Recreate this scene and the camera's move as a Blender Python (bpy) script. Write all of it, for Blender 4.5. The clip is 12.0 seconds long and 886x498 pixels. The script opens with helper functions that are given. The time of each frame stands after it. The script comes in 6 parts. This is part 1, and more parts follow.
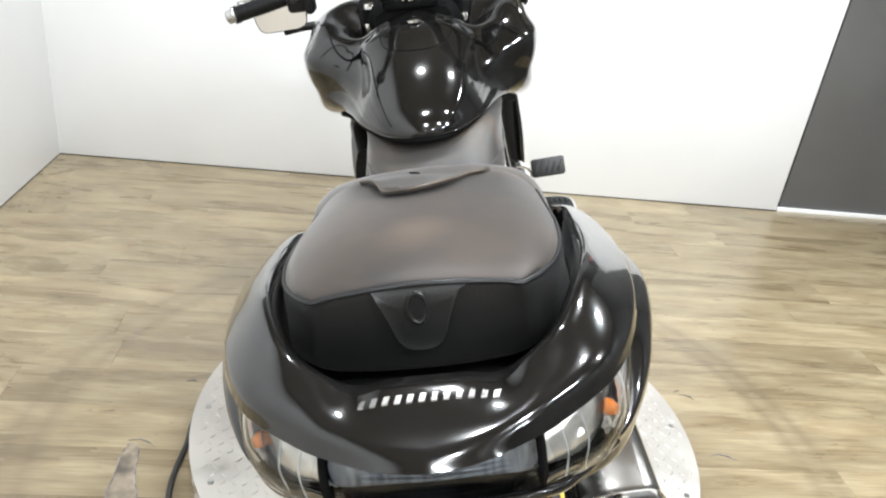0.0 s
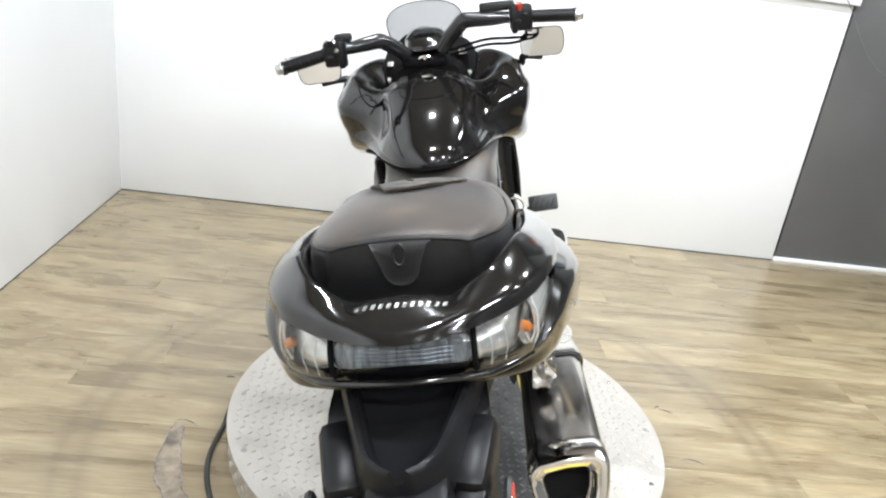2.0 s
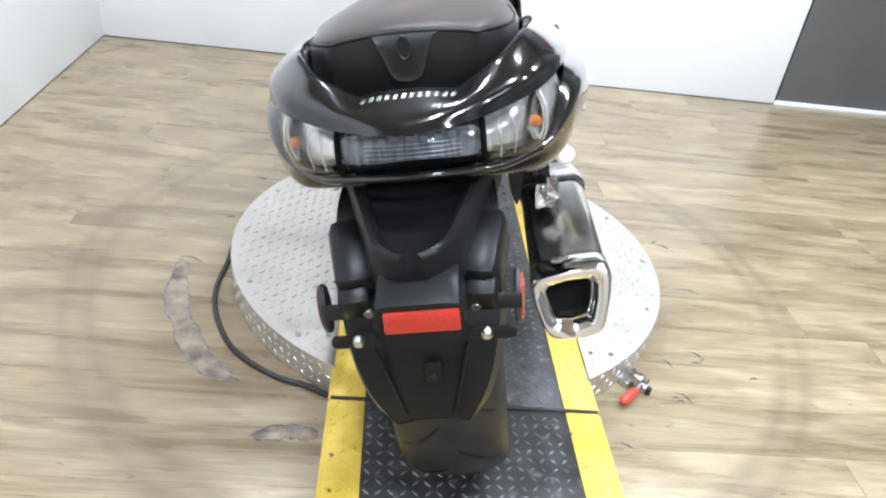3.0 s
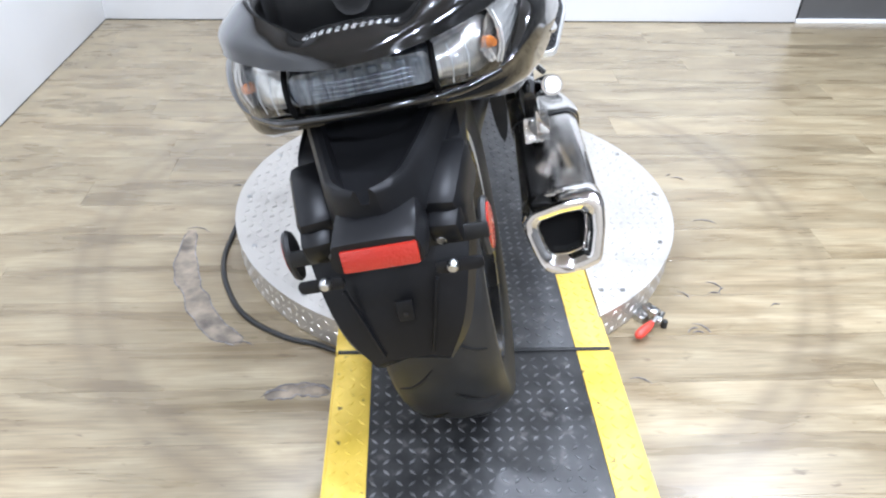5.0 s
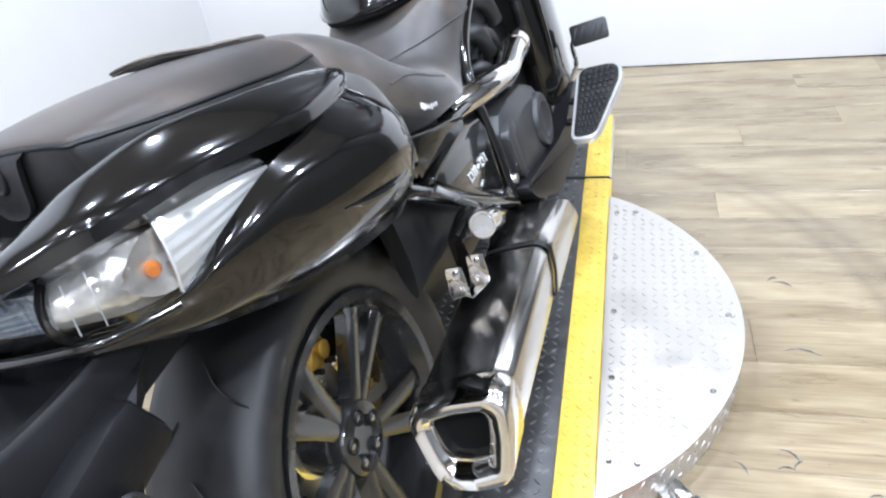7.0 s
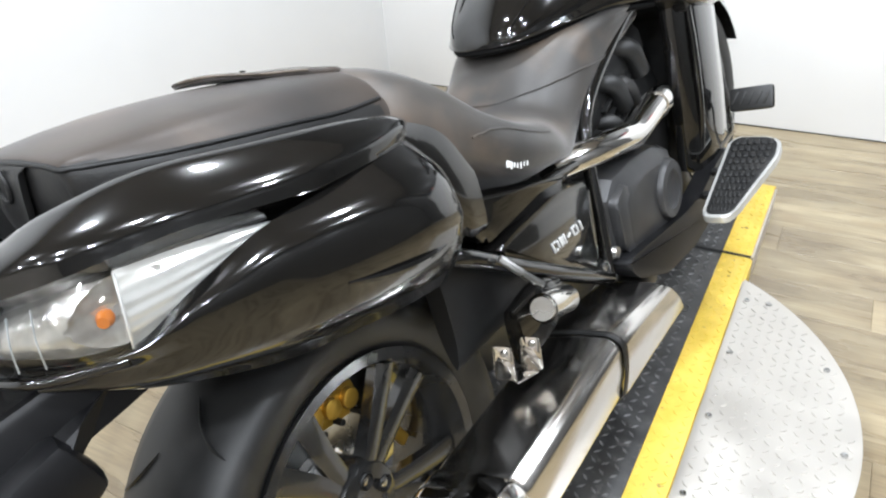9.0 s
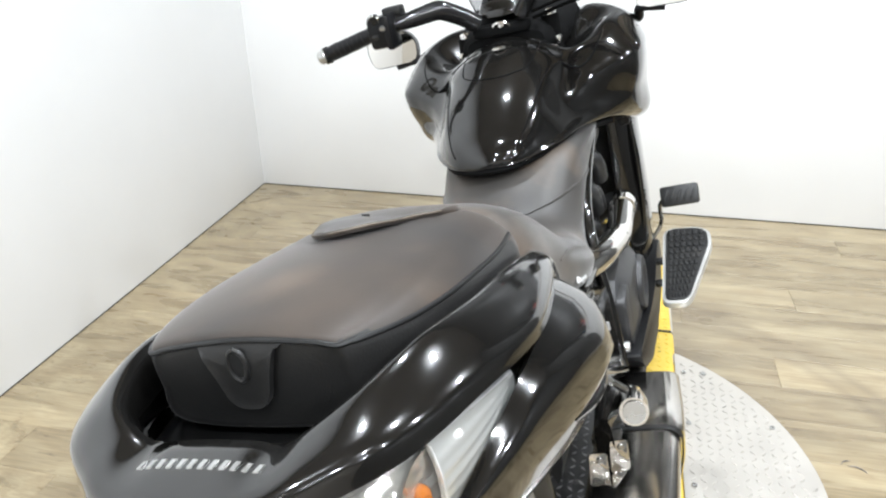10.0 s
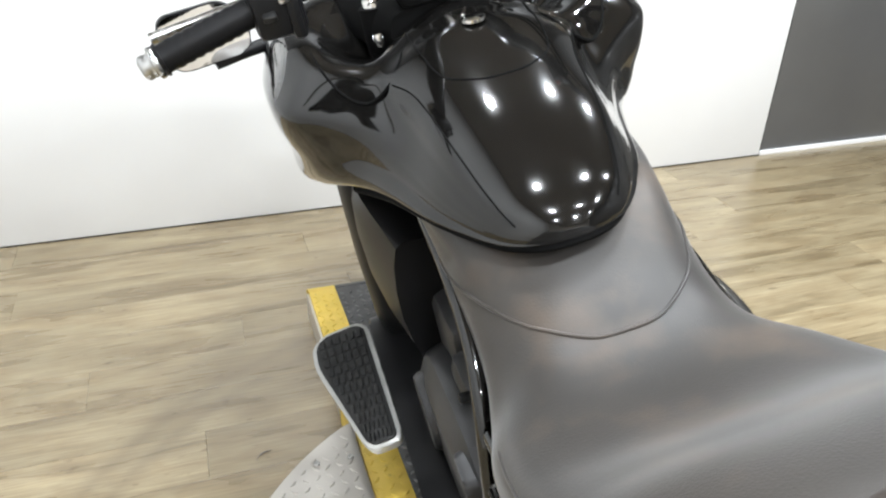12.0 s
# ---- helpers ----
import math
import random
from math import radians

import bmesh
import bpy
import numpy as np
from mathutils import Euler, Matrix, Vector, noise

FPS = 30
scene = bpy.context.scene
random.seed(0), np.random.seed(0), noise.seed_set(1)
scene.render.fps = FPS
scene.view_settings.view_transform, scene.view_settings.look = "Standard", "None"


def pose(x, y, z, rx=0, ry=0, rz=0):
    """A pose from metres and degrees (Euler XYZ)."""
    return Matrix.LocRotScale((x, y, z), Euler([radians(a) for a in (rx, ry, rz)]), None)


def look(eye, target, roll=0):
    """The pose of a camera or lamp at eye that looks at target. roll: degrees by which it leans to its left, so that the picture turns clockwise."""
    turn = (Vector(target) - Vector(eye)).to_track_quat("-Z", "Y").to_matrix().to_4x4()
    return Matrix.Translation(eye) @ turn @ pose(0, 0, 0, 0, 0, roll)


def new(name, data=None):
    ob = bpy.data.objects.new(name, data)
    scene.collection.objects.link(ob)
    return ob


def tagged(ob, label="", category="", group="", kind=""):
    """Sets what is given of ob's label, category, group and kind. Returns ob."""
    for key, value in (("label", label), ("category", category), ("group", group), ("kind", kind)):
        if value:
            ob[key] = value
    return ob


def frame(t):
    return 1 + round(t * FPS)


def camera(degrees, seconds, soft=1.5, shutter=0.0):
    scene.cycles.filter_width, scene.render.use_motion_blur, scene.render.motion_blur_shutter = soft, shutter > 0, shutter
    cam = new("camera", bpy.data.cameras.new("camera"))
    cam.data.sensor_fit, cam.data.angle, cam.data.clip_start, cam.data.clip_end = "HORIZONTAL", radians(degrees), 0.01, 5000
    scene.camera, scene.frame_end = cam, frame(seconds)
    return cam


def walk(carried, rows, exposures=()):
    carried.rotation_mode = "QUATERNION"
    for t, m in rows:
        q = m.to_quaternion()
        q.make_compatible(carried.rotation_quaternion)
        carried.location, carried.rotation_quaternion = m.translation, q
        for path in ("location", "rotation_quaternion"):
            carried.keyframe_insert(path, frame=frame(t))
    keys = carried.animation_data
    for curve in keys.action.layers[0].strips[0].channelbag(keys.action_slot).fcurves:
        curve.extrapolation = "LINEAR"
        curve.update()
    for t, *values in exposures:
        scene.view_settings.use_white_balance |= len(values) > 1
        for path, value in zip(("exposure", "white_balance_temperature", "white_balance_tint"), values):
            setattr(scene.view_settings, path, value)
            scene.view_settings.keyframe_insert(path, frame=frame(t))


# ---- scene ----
cam = camera(62.2, 12.0, soft=2.2)
PATH = [
    (0, (-0.256, 0.204, 1.293), (-0.012, 1.973, 0.393), 7.5),
    (0.5, (-0.28, 0.05, 1.322), (-0.04, 1.888, 0.57), 10.6),
    (1, (-0.268, -0.099, 1.368), (-0.083, 1.797, 0.757), 7.7),
    (1.5, (-0.211, -0.124, 1.379), (-0.092, 1.771, 0.75), 8.6),
    (2, (-0.209, -0.137, 1.337), (-0.063, 1.705, 0.573), 7.8),
    (2.5, (-0.219, -0.156, 1.291), (-0.042, 1.602, 0.355), 7.7),
    (3, (-0.218, -0.168, 1.249), (-0.021, 1.504, 0.169), 8.1),
    (3.2, (-0.215, -0.175, 1.227), (-0.008, 1.458, 0.092), 7.9),
    (4.8, (-0.175, -0.169, 1.178), (0.01, 1.373, -0.083), 2.3),
    (5, (-0.122, -0.169, 1.212), (-0.029, 1.449, 0.04), 1.4),
    (5.5, (0.043, -0.162, 1.25), (0.043, 1.541, 0.202), 0.7),
    (6, (0.164, -0.018, 1.248), (0.091, 1.665, 0.169), -1.1),
    (6.5, (0.252, 0.158, 1.237), (0.074, 1.789, 0.094), -5.1),
    (6.7, (0.302, 0.204, 1.22), (-0.01, 1.824, 0.089), -7.8),
    (8.3, (0.504, 0.458, 1.23), (-0.304, 1.927, 0.14), -5.1),
    (8.5, (0.492, 0.461, 1.224), (-0.306, 1.926, 0.121), -4.9),
    (9, (0.458, 0.44, 1.231), (-0.417, 1.89, 0.168), -4.4),
    (9.5, (0.298, 0.353, 1.276), (-0.476, 1.955, 0.363), 0.6),
    (10, (0.099, 0.299, 1.313), (-0.327, 2.041, 0.427), -1.0),
    (10.5, (-0.088, 0.387, 1.274), (-0.388, 2.12, 0.323), 4.7),
    (11, (-0.313, 0.566, 1.258), (-0.42, 2.263, 0.205), 2.2),
    (11.2, (-0.384, 0.636, 1.242), (-0.273, 2.375, 0.261), 3.8),
    (11.5, (-0.466, 0.731, 1.24), (0.026, 2.361, 0.191), 3.7),
    (12, (-0.501, 0.984, 1.202), (0.079, 2.629, 0.224), 1.5),
]
walk(cam, [(t, look(eye, target, roll)) for t, eye, target, roll in PATH],
     [(0, 0.0, 6450, 10), (1.5, 0.0, 6450, 10), (3, 0.1, 5950, 11), (5, 0.14, 5700, 14), (6.5, 0.12, 5700, 14), (8.5, 0.0, 6200, 12), (10, 0.0, 6350, 10), (11, 0.04, 6600, 10), (12, 0.08, 6400, 10)])


# ---- light ----
LAMPS = [(x, y) for y in (-2.2, -0.7, 0.8, 2.3) for x in (-0.55, 0.65, 1.85)]
CEILING_Z = 2.95
scene.view_settings.exposure = 0.0
world = bpy.data.worlds.new("world")
scene.world = world
world.use_nodes = True
world.node_tree.nodes["Background"].inputs[0].default_value = (0.9, 0.95, 1.0, 1)
world.node_tree.nodes["Background"].inputs[1].default_value = 0.05
for lx, ly in LAMPS:
    data = bpy.data.lights.new("downlight_glow", "AREA")
    data.shape, data.size, data.energy, data.color = "DISK", 0.17, {-0.55: 33, 0.65: 37, 1.85: 45}[lx], (0.92, 0.965, 1.0)
    lamp = new("downlight_glow", data)
    lamp.matrix_world = pose(lx, ly, CEILING_Z - 0.03)


# ---- materials ----
def shader(name, base, rough=0.5, metal=0.0, coat=0.0, coat_rough=0.03, spec=0.5):
    """A node material with a Principled shader; returns material, nodes, links and the shader."""
    m = bpy.data.materials.new(name)
    m.use_nodes = True
    nodes, links = m.node_tree.nodes, m.node_tree.links
    b = nodes["Principled BSDF"]
    b.inputs["Base Color"].default_value = (*base, 1)
    b.inputs["Roughness"].default_value = rough
    b.inputs["Metallic"].default_value = metal
    b.inputs["Coat Weight"].default_value = coat
    b.inputs["Coat Roughness"].default_value = coat_rough
    b.inputs["Specular IOR Level"].default_value = spec
    return m, nodes, links, b


def vary(mat, scale, low, high, detail=4.0, what="Base Color", stretch=(1, 1, 1), space="Object"):
    """Noise between two values on one input of the shader."""
    m, nodes, links, b = mat
    co = nodes.new("ShaderNodeTexCoord")
    mp = nodes.new("ShaderNodeMapping")
    mp.inputs["Scale"].default_value = stretch
    n = nodes.new("ShaderNodeTexNoise")
    n.inputs["Scale"].default_value, n.inputs["Detail"].default_value = scale, detail
    r = nodes.new("ShaderNodeValToRGB")
    r.color_ramp.elements[0].position, r.color_ramp.elements[1].position = 0.3, 0.7
    for e, v in zip(r.color_ramp.elements, (low, high)):
        e.color = (*v, 1) if isinstance(v, tuple) else (v, v, v, 1)
    links.new(co.outputs[space], mp.inputs[0])
    links.new(mp.outputs[0], n.inputs["Vector"])
    links.new(n.outputs["Fac"], r.inputs[0])
    links.new(r.outputs[0], b.inputs[what])
    return mat


def bumpy(mat, scale, strength, distance=0.002, kind="noise", stretch=(1, 1, 1), detail=6.0):
    m, nodes, links, b = mat
    co = nodes.new("ShaderNodeTexCoord")
    mp = nodes.new("ShaderNodeMapping")
    mp.inputs["Scale"].default_value = stretch
    n = nodes.new("ShaderNodeTexVoronoi" if kind == "cells" else "ShaderNodeTexNoise")
    n.inputs["Scale"].default_value = scale
    if kind != "cells":
        n.inputs["Detail"].default_value = detail
    bp = nodes.new("ShaderNodeBump")
    bp.inputs["Strength"].default_value, bp.inputs["Distance"].default_value = strength, distance
    links.new(co.outputs["Object"], mp.inputs[0])
    links.new(mp.outputs[0], n.inputs["Vector"])
    links.new(n.outputs[0], bp.inputs["Height"])
    links.new(bp.outputs[0], b.inputs["Normal"])
    return mat


PAINT = bumpy(vary(shader("gloss_black_paint", (0.004, 0.0038, 0.0035), 0.14, 0, 1.0, 0.045, spec=0.2), 4, 0.1, 0.18, what="Roughness"), 5, 0.02, 0.002)[0]
PLASTIC = bumpy(vary(shader("satin_black_plastic", (0.009, 0.009, 0.0095), 0.36, spec=0.22), 8, (0.004, 0.004, 0.0044), (0.009, 0.009, 0.0098)), 900, 0.12, 0.0004)[0]
DARK = vary(shader("dark_metal", (0.008, 0.008, 0.008), 0.45, 0.0, spec=0.35), 12, (0.004, 0.004, 0.004), (0.013, 0.013, 0.013))[0]
VOID = vary(shader("matt_black_recess", (0.003, 0.003, 0.003), 0.8, 0.0, spec=0.1), 12, (0.002, 0.002, 0.002), (0.004, 0.004, 0.004))[0]
SIDELEATHER = bumpy(vary(shader("black_leather", (0.008, 0.008, 0.008), 0.42, spec=0.4), 6, (0.005, 0.005, 0.005), (0.011, 0.0105, 0.01)), 420, 0.22, 0.0006, "cells")[0]
LEATHER = bumpy(vary(shader("worn_black_leather", (0.03, 0.024, 0.019), 0.47, spec=0.55), 4.5, (0.019, 0.0175, 0.0163), (0.046, 0.039, 0.0325)), 420, 0.22, 0.0006, "cells")[0]
PADLEATHER = bumpy(vary(shader("worn_brown_black_leather", (0.03, 0.024, 0.019), 0.46, spec=0.4), 5.5, (0.012, 0.0098, 0.0083), (0.044, 0.032, 0.024)), 420, 0.12, 0.0005, "cells")[0]
PIPING = vary(shader("worn_tan_piping", (0.05, 0.042, 0.033), 0.5), 30, (0.035, 0.029, 0.023), (0.13, 0.1, 0.07))[0]
RUBBER = bumpy(vary(shader("tyre_rubber", (0.012, 0.012, 0.012), 0.5), 14, (0.008, 0.008, 0.008), (0.018, 0.018, 0.0175)), 300, 0.2, 0.0005)[0]
MUFFLER = bumpy(vary(shader("polished_exhaust_steel", (0.62, 0.6, 0.57), 0.2, 1.0), 9, 0.12, 0.24, what="Roughness", stretch=(3, 1, 3)), 6, 0.01, 0.002)[0]
CHROME = bumpy(vary(shader("chrome", (0.8, 0.785, 0.76), 0.06, 1.0), 7, 0.03, 0.12, what="Roughness"), 6, 0.008, 0.002)[0]
WHEEL = vary(shader("graphite_wheel_paint", (0.03, 0.03, 0.03), 0.24, 0.5, coat=0.6, coat_rough=0.06), 10, 0.2, 0.3, what="Roughness")[0]
ENGINE = bumpy(vary(shader("engine_grey_paint", (0.035, 0.035, 0.036), 0.42, 0.3), 9, (0.025, 0.025, 0.026), (0.05, 0.05, 0.051)), 300, 0.1, 0.0004)[0]
BAR = vary(shader("satin_black_metal", (0.01, 0.01, 0.0105), 0.16, 0.0), 14, 0.12, 0.24, what="Roughness")[0]
GOLD = vary(shader("gold_caliper_paint", (0.6, 0.36, 0.05), 0.35, 0.7), 30, (0.45, 0.26, 0.03), (0.65, 0.4, 0.07))[0]
RED = shader("red_reflector", (0.32, 0.016, 0.007), 0.14, 0, 0.5)
RED = bumpy(RED, 260, 0.6, 0.001, "cells")[0]
STEEL = vary(shader("bright_steel", (0.5, 0.5, 0.49), 0.25, 1.0), 20, 0.18, 0.38, what="Roughness")[0]
WALL = bumpy(vary(shader("white_wall_paint", (0.77, 0.77, 0.765), 0.55), 1.5, (0.745, 0.745, 0.74), (0.795, 0.795, 0.79)), 120, 0.08, 0.001)[0]
DIM = bumpy(vary(shader("beige_wall_paint", (0.5, 0.46, 0.4), 0.6), 1.5, (0.46, 0.42, 0.37), (0.54, 0.5, 0.44)), 120, 0.05, 0.001)[0]
CEIL = bumpy(vary(shader("brown_grey_ceiling", (0.33, 0.295, 0.255), 0.7), 1.5, (0.3, 0.268, 0.23), (0.36, 0.322, 0.28)), 60, 0.1, 0.002)[0]
GREY = bumpy(vary(shader("dark_grey_gloss_paint", (0.105, 0.105, 0.105), 0.34), 1.5, (0.09, 0.09, 0.09), (0.12, 0.12, 0.118)), 120, 0.05, 0.001)[0]
YELLOW = bumpy(vary(shader("worn_yellow_paint", (0.72, 0.5, 0.06), 0.5), 18, (0.6, 0.42, 0.05), (0.78, 0.56, 0.1)), 90, 0.2, 0.001)[0]
BLACKPLATE = bumpy(vary(shader("black_plate_paint", (0.025, 0.025, 0.025), 0.4, 0.2), 20, (0.015, 0.015, 0.015), (0.05, 0.05, 0.05)), 90, 0.2, 0.001)[0]
TREADBLACK = bumpy(vary(shader("worn_black_tread", (0.16, 0.16, 0.162), 0.34, 0.5), 20, (0.08, 0.08, 0.082), (0.24, 0.24, 0.242)), 90, 0.2, 0.001)[0]
ALU = bumpy(vary(shader("checker_aluminium", (0.61, 0.578, 0.53), 0.38, 0.75), 11, 0.32, 0.48, what="Roughness"), 70, 0.15, 0.001)[0]
LAMPGREY = bumpy(vary(shader("lamp_grey", (0.5, 0.53, 0.56), 0.2, 0.3), 60, (0.36, 0.39, 0.42), (0.62, 0.65, 0.68)), 120, 0.4, 0.002)[0]
SILVER = bumpy(vary(shader("lamp_reflector", (0.8, 0.79, 0.77), 0.12, 0.65), 45, (0.5, 0.5, 0.49), (0.86, 0.85, 0.83)), 60, 0.5, 0.004)[0]
STREAK = bumpy(shader("reflector_chrome", (0.92, 0.92, 0.92), 0.2, 0.62), 8, 0.02, 0.002)[0]
BARLAMP = bumpy(vary(shader("bar_lamp_grey", (0.35, 0.37, 0.39), 0.2, 0.3), 40, (0.15, 0.16, 0.175), (0.55, 0.57, 0.59), stretch=(4, 1, 0.7)), 160, 0.4, 0.002)[0]
BOWL = bumpy(vary(shader("dished_reflector", (0.5, 0.45, 0.4), 0.1, 0.72), 35, (0.3, 0.26, 0.23), (0.85, 0.83, 0.8)), 50, 0.15, 0.003)[0]
AMBER = shader("amber_bulb", (0.55, 0.17, 0.03), 0.12, 0, 0.8)[0]
MIRROR = shader("mirror_glass", (0.88, 0.88, 0.87), 0.01, 1.0)[0]


def specked(m, scale, tint, low, high, detail=3.0):
    """Small worn spots of another tone over a material's colour."""
    nodes, links = m.node_tree.nodes, m.node_tree.links
    base = nodes["Principled BSDF"].inputs["Base Color"]
    source = base.links[0].from_socket
    co, n, r, mix = (nodes.new(k) for k in ("ShaderNodeTexCoord", "ShaderNodeTexNoise", "ShaderNodeValToRGB", "ShaderNodeMix"))
    n.inputs["Scale"].default_value, n.inputs["Detail"].default_value = scale, detail
    r.color_ramp.elements[0].position, r.color_ramp.elements[1].position = low, high
    mix.data_type = "RGBA"
    mix.inputs["B"].default_value = (*tint, 1)
    links.new(co.outputs["Object"], n.inputs["Vector"])
    links.new(n.outputs["Fac"], r.inputs[0])
    links.new(r.outputs[0], mix.inputs[0])
    links.new(source, mix.inputs["A"])
    links.new(mix.outputs["Result"], base)
    return m


specked(YELLOW, 55, (0.12, 0.09, 0.03), 0.66, 0.75)
specked(BLACKPLATE, 40, (0.11, 0.105, 0.1), 0.6, 0.75)
specked(LEATHER, 9, (0.085, 0.06, 0.042), 0.52, 0.8, 6.0)
specked(PADLEATHER, 7, (0.085, 0.06, 0.042), 0.52, 0.8, 6.0)
specked(RUBBER, 9, (0.035, 0.033, 0.031), 0.55, 0.8, 6.0)


def pane(name, tint, gloss_rough=0.02):
    """Thin clear plastic: it lets light through and mirrors at its face."""
    m = bpy.data.materials.new(name)
    m.use_nodes = True
    nodes, links = m.node_tree.nodes, m.node_tree.links
    nodes.remove(nodes["Principled BSDF"])
    clear, shine, mix = (nodes.new(k) for k in ("ShaderNodeBsdfTransparent", "ShaderNodeBsdfGlossy", "ShaderNodeMixShader"))
    facing, power, level = nodes.new("ShaderNodeLayerWeight"), nodes.new("ShaderNodeMath"), nodes.new("ShaderNodeMath")
    clear.inputs[0].default_value = (*tint, 1)
    shine.inputs["Roughness"].default_value = gloss_rough
    facing.inputs["Blend"].default_value = 0.5
    power.operation, level.operation = "POWER", "MULTIPLY_ADD"
    power.inputs[1].default_value = 5.0
    level.inputs[1].default_value, level.inputs[2].default_value = 0.9, 0.04
    links.new(facing.outputs["Facing"], power.inputs[0])
    links.new(power.outputs[0], level.inputs[0])
    links.new(level.outputs[0], mix.inputs[0])
    links.new(clear.outputs[0], mix.inputs[1])
    links.new(shine.outputs[0], mix.inputs[2])
    links.new(mix.outputs[0], nodes["Material Output"].inputs[0])
    return m


CLEAR = pane("clear_lens", (0.93, 0.93, 0.92))
SMOKE = pane("smoked_lens", (0.8, 0.82, 0.845))
SCREEN = pane("smoked_screen", (0.7, 0.7, 0.71))

REDGRIP = vary(shader("red_rubber", (0.6, 0.05, 0.03), 0.45), 30, (0.5, 0.035, 0.02), (0.68, 0.08, 0.05))[0]
REDCAN = vary(shader("red_can_paint", (0.6, 0.04, 0.02), 0.3), 40, (0.5, 0.03, 0.015), (0.7, 0.08, 0.05))[0]
PINKCAN = vary(shader("pink_can_paint", (0.5, 0.03, 0.12), 0.3), 60, (0.35, 0.02, 0.08), (0.65, 0.1, 0.2))[0]
BOTTLE = pane("clear_plastic", (0.8, 0.82, 0.84), 0.12)
PAPER = vary(shader("off_white_plastic", (0.6, 0.6, 0.58), 0.4), 30, (0.45, 0.45, 0.44), (0.7, 0.7, 0.68))[0]
MILKY = vary(shader("milky_plastic", (0.36, 0.34, 0.29), 0.35), 30, (0.28, 0.26, 0.22), (0.46, 0.44, 0.4))[0]
CORDGREY = vary(shader("grey_cord", (0.12, 0.12, 0.12), 0.5), 30, (0.09, 0.09, 0.09), (0.16, 0.16, 0.16))[0]
BLUE = vary(shader("blue_cap_plastic", (0.15, 0.35, 0.65), 0.4), 30, (0.12, 0.3, 0.6), (0.2, 0.42, 0.7))[0]
PALEBLUE = vary(shader("pale_blue_card", (0.35, 0.42, 0.6), 0.5), 40, (0.2, 0.28, 0.5), (0.55, 0.6, 0.7))[0]
BROWN = vary(shader("dark_wood_veneer", (0.035, 0.018, 0.014), 0.4), 12, (0.025, 0.012, 0.01), (0.05, 0.027, 0.02), stretch=(1, 1, 8))[0]
PURPLE = vary(shader("purple_cloth", (0.06, 0.02, 0.1), 0.7), 25, (0.03, 0.01, 0.05), (0.1, 0.04, 0.16))[0]
YELLOWCLOTH = vary(shader("yellow_cloth", (0.6, 0.45, 0.14), 0.8), 35, (0.5, 0.2, 0.05), (0.68, 0.6, 0.28))[0]
SCUFF = bumpy(vary(shader("bare_underlay", (0.22, 0.18, 0.135), 0.6), 22, (0.085, 0.07, 0.055), (0.32, 0.26, 0.19)), 60, 0.8, 0.004)[0]
TORN = vary(shader("torn_vinyl_edge", (0.12, 0.11, 0.13), 0.6), 60, (0.05, 0.045, 0.05), (0.3, 0.28, 0.28))[0]


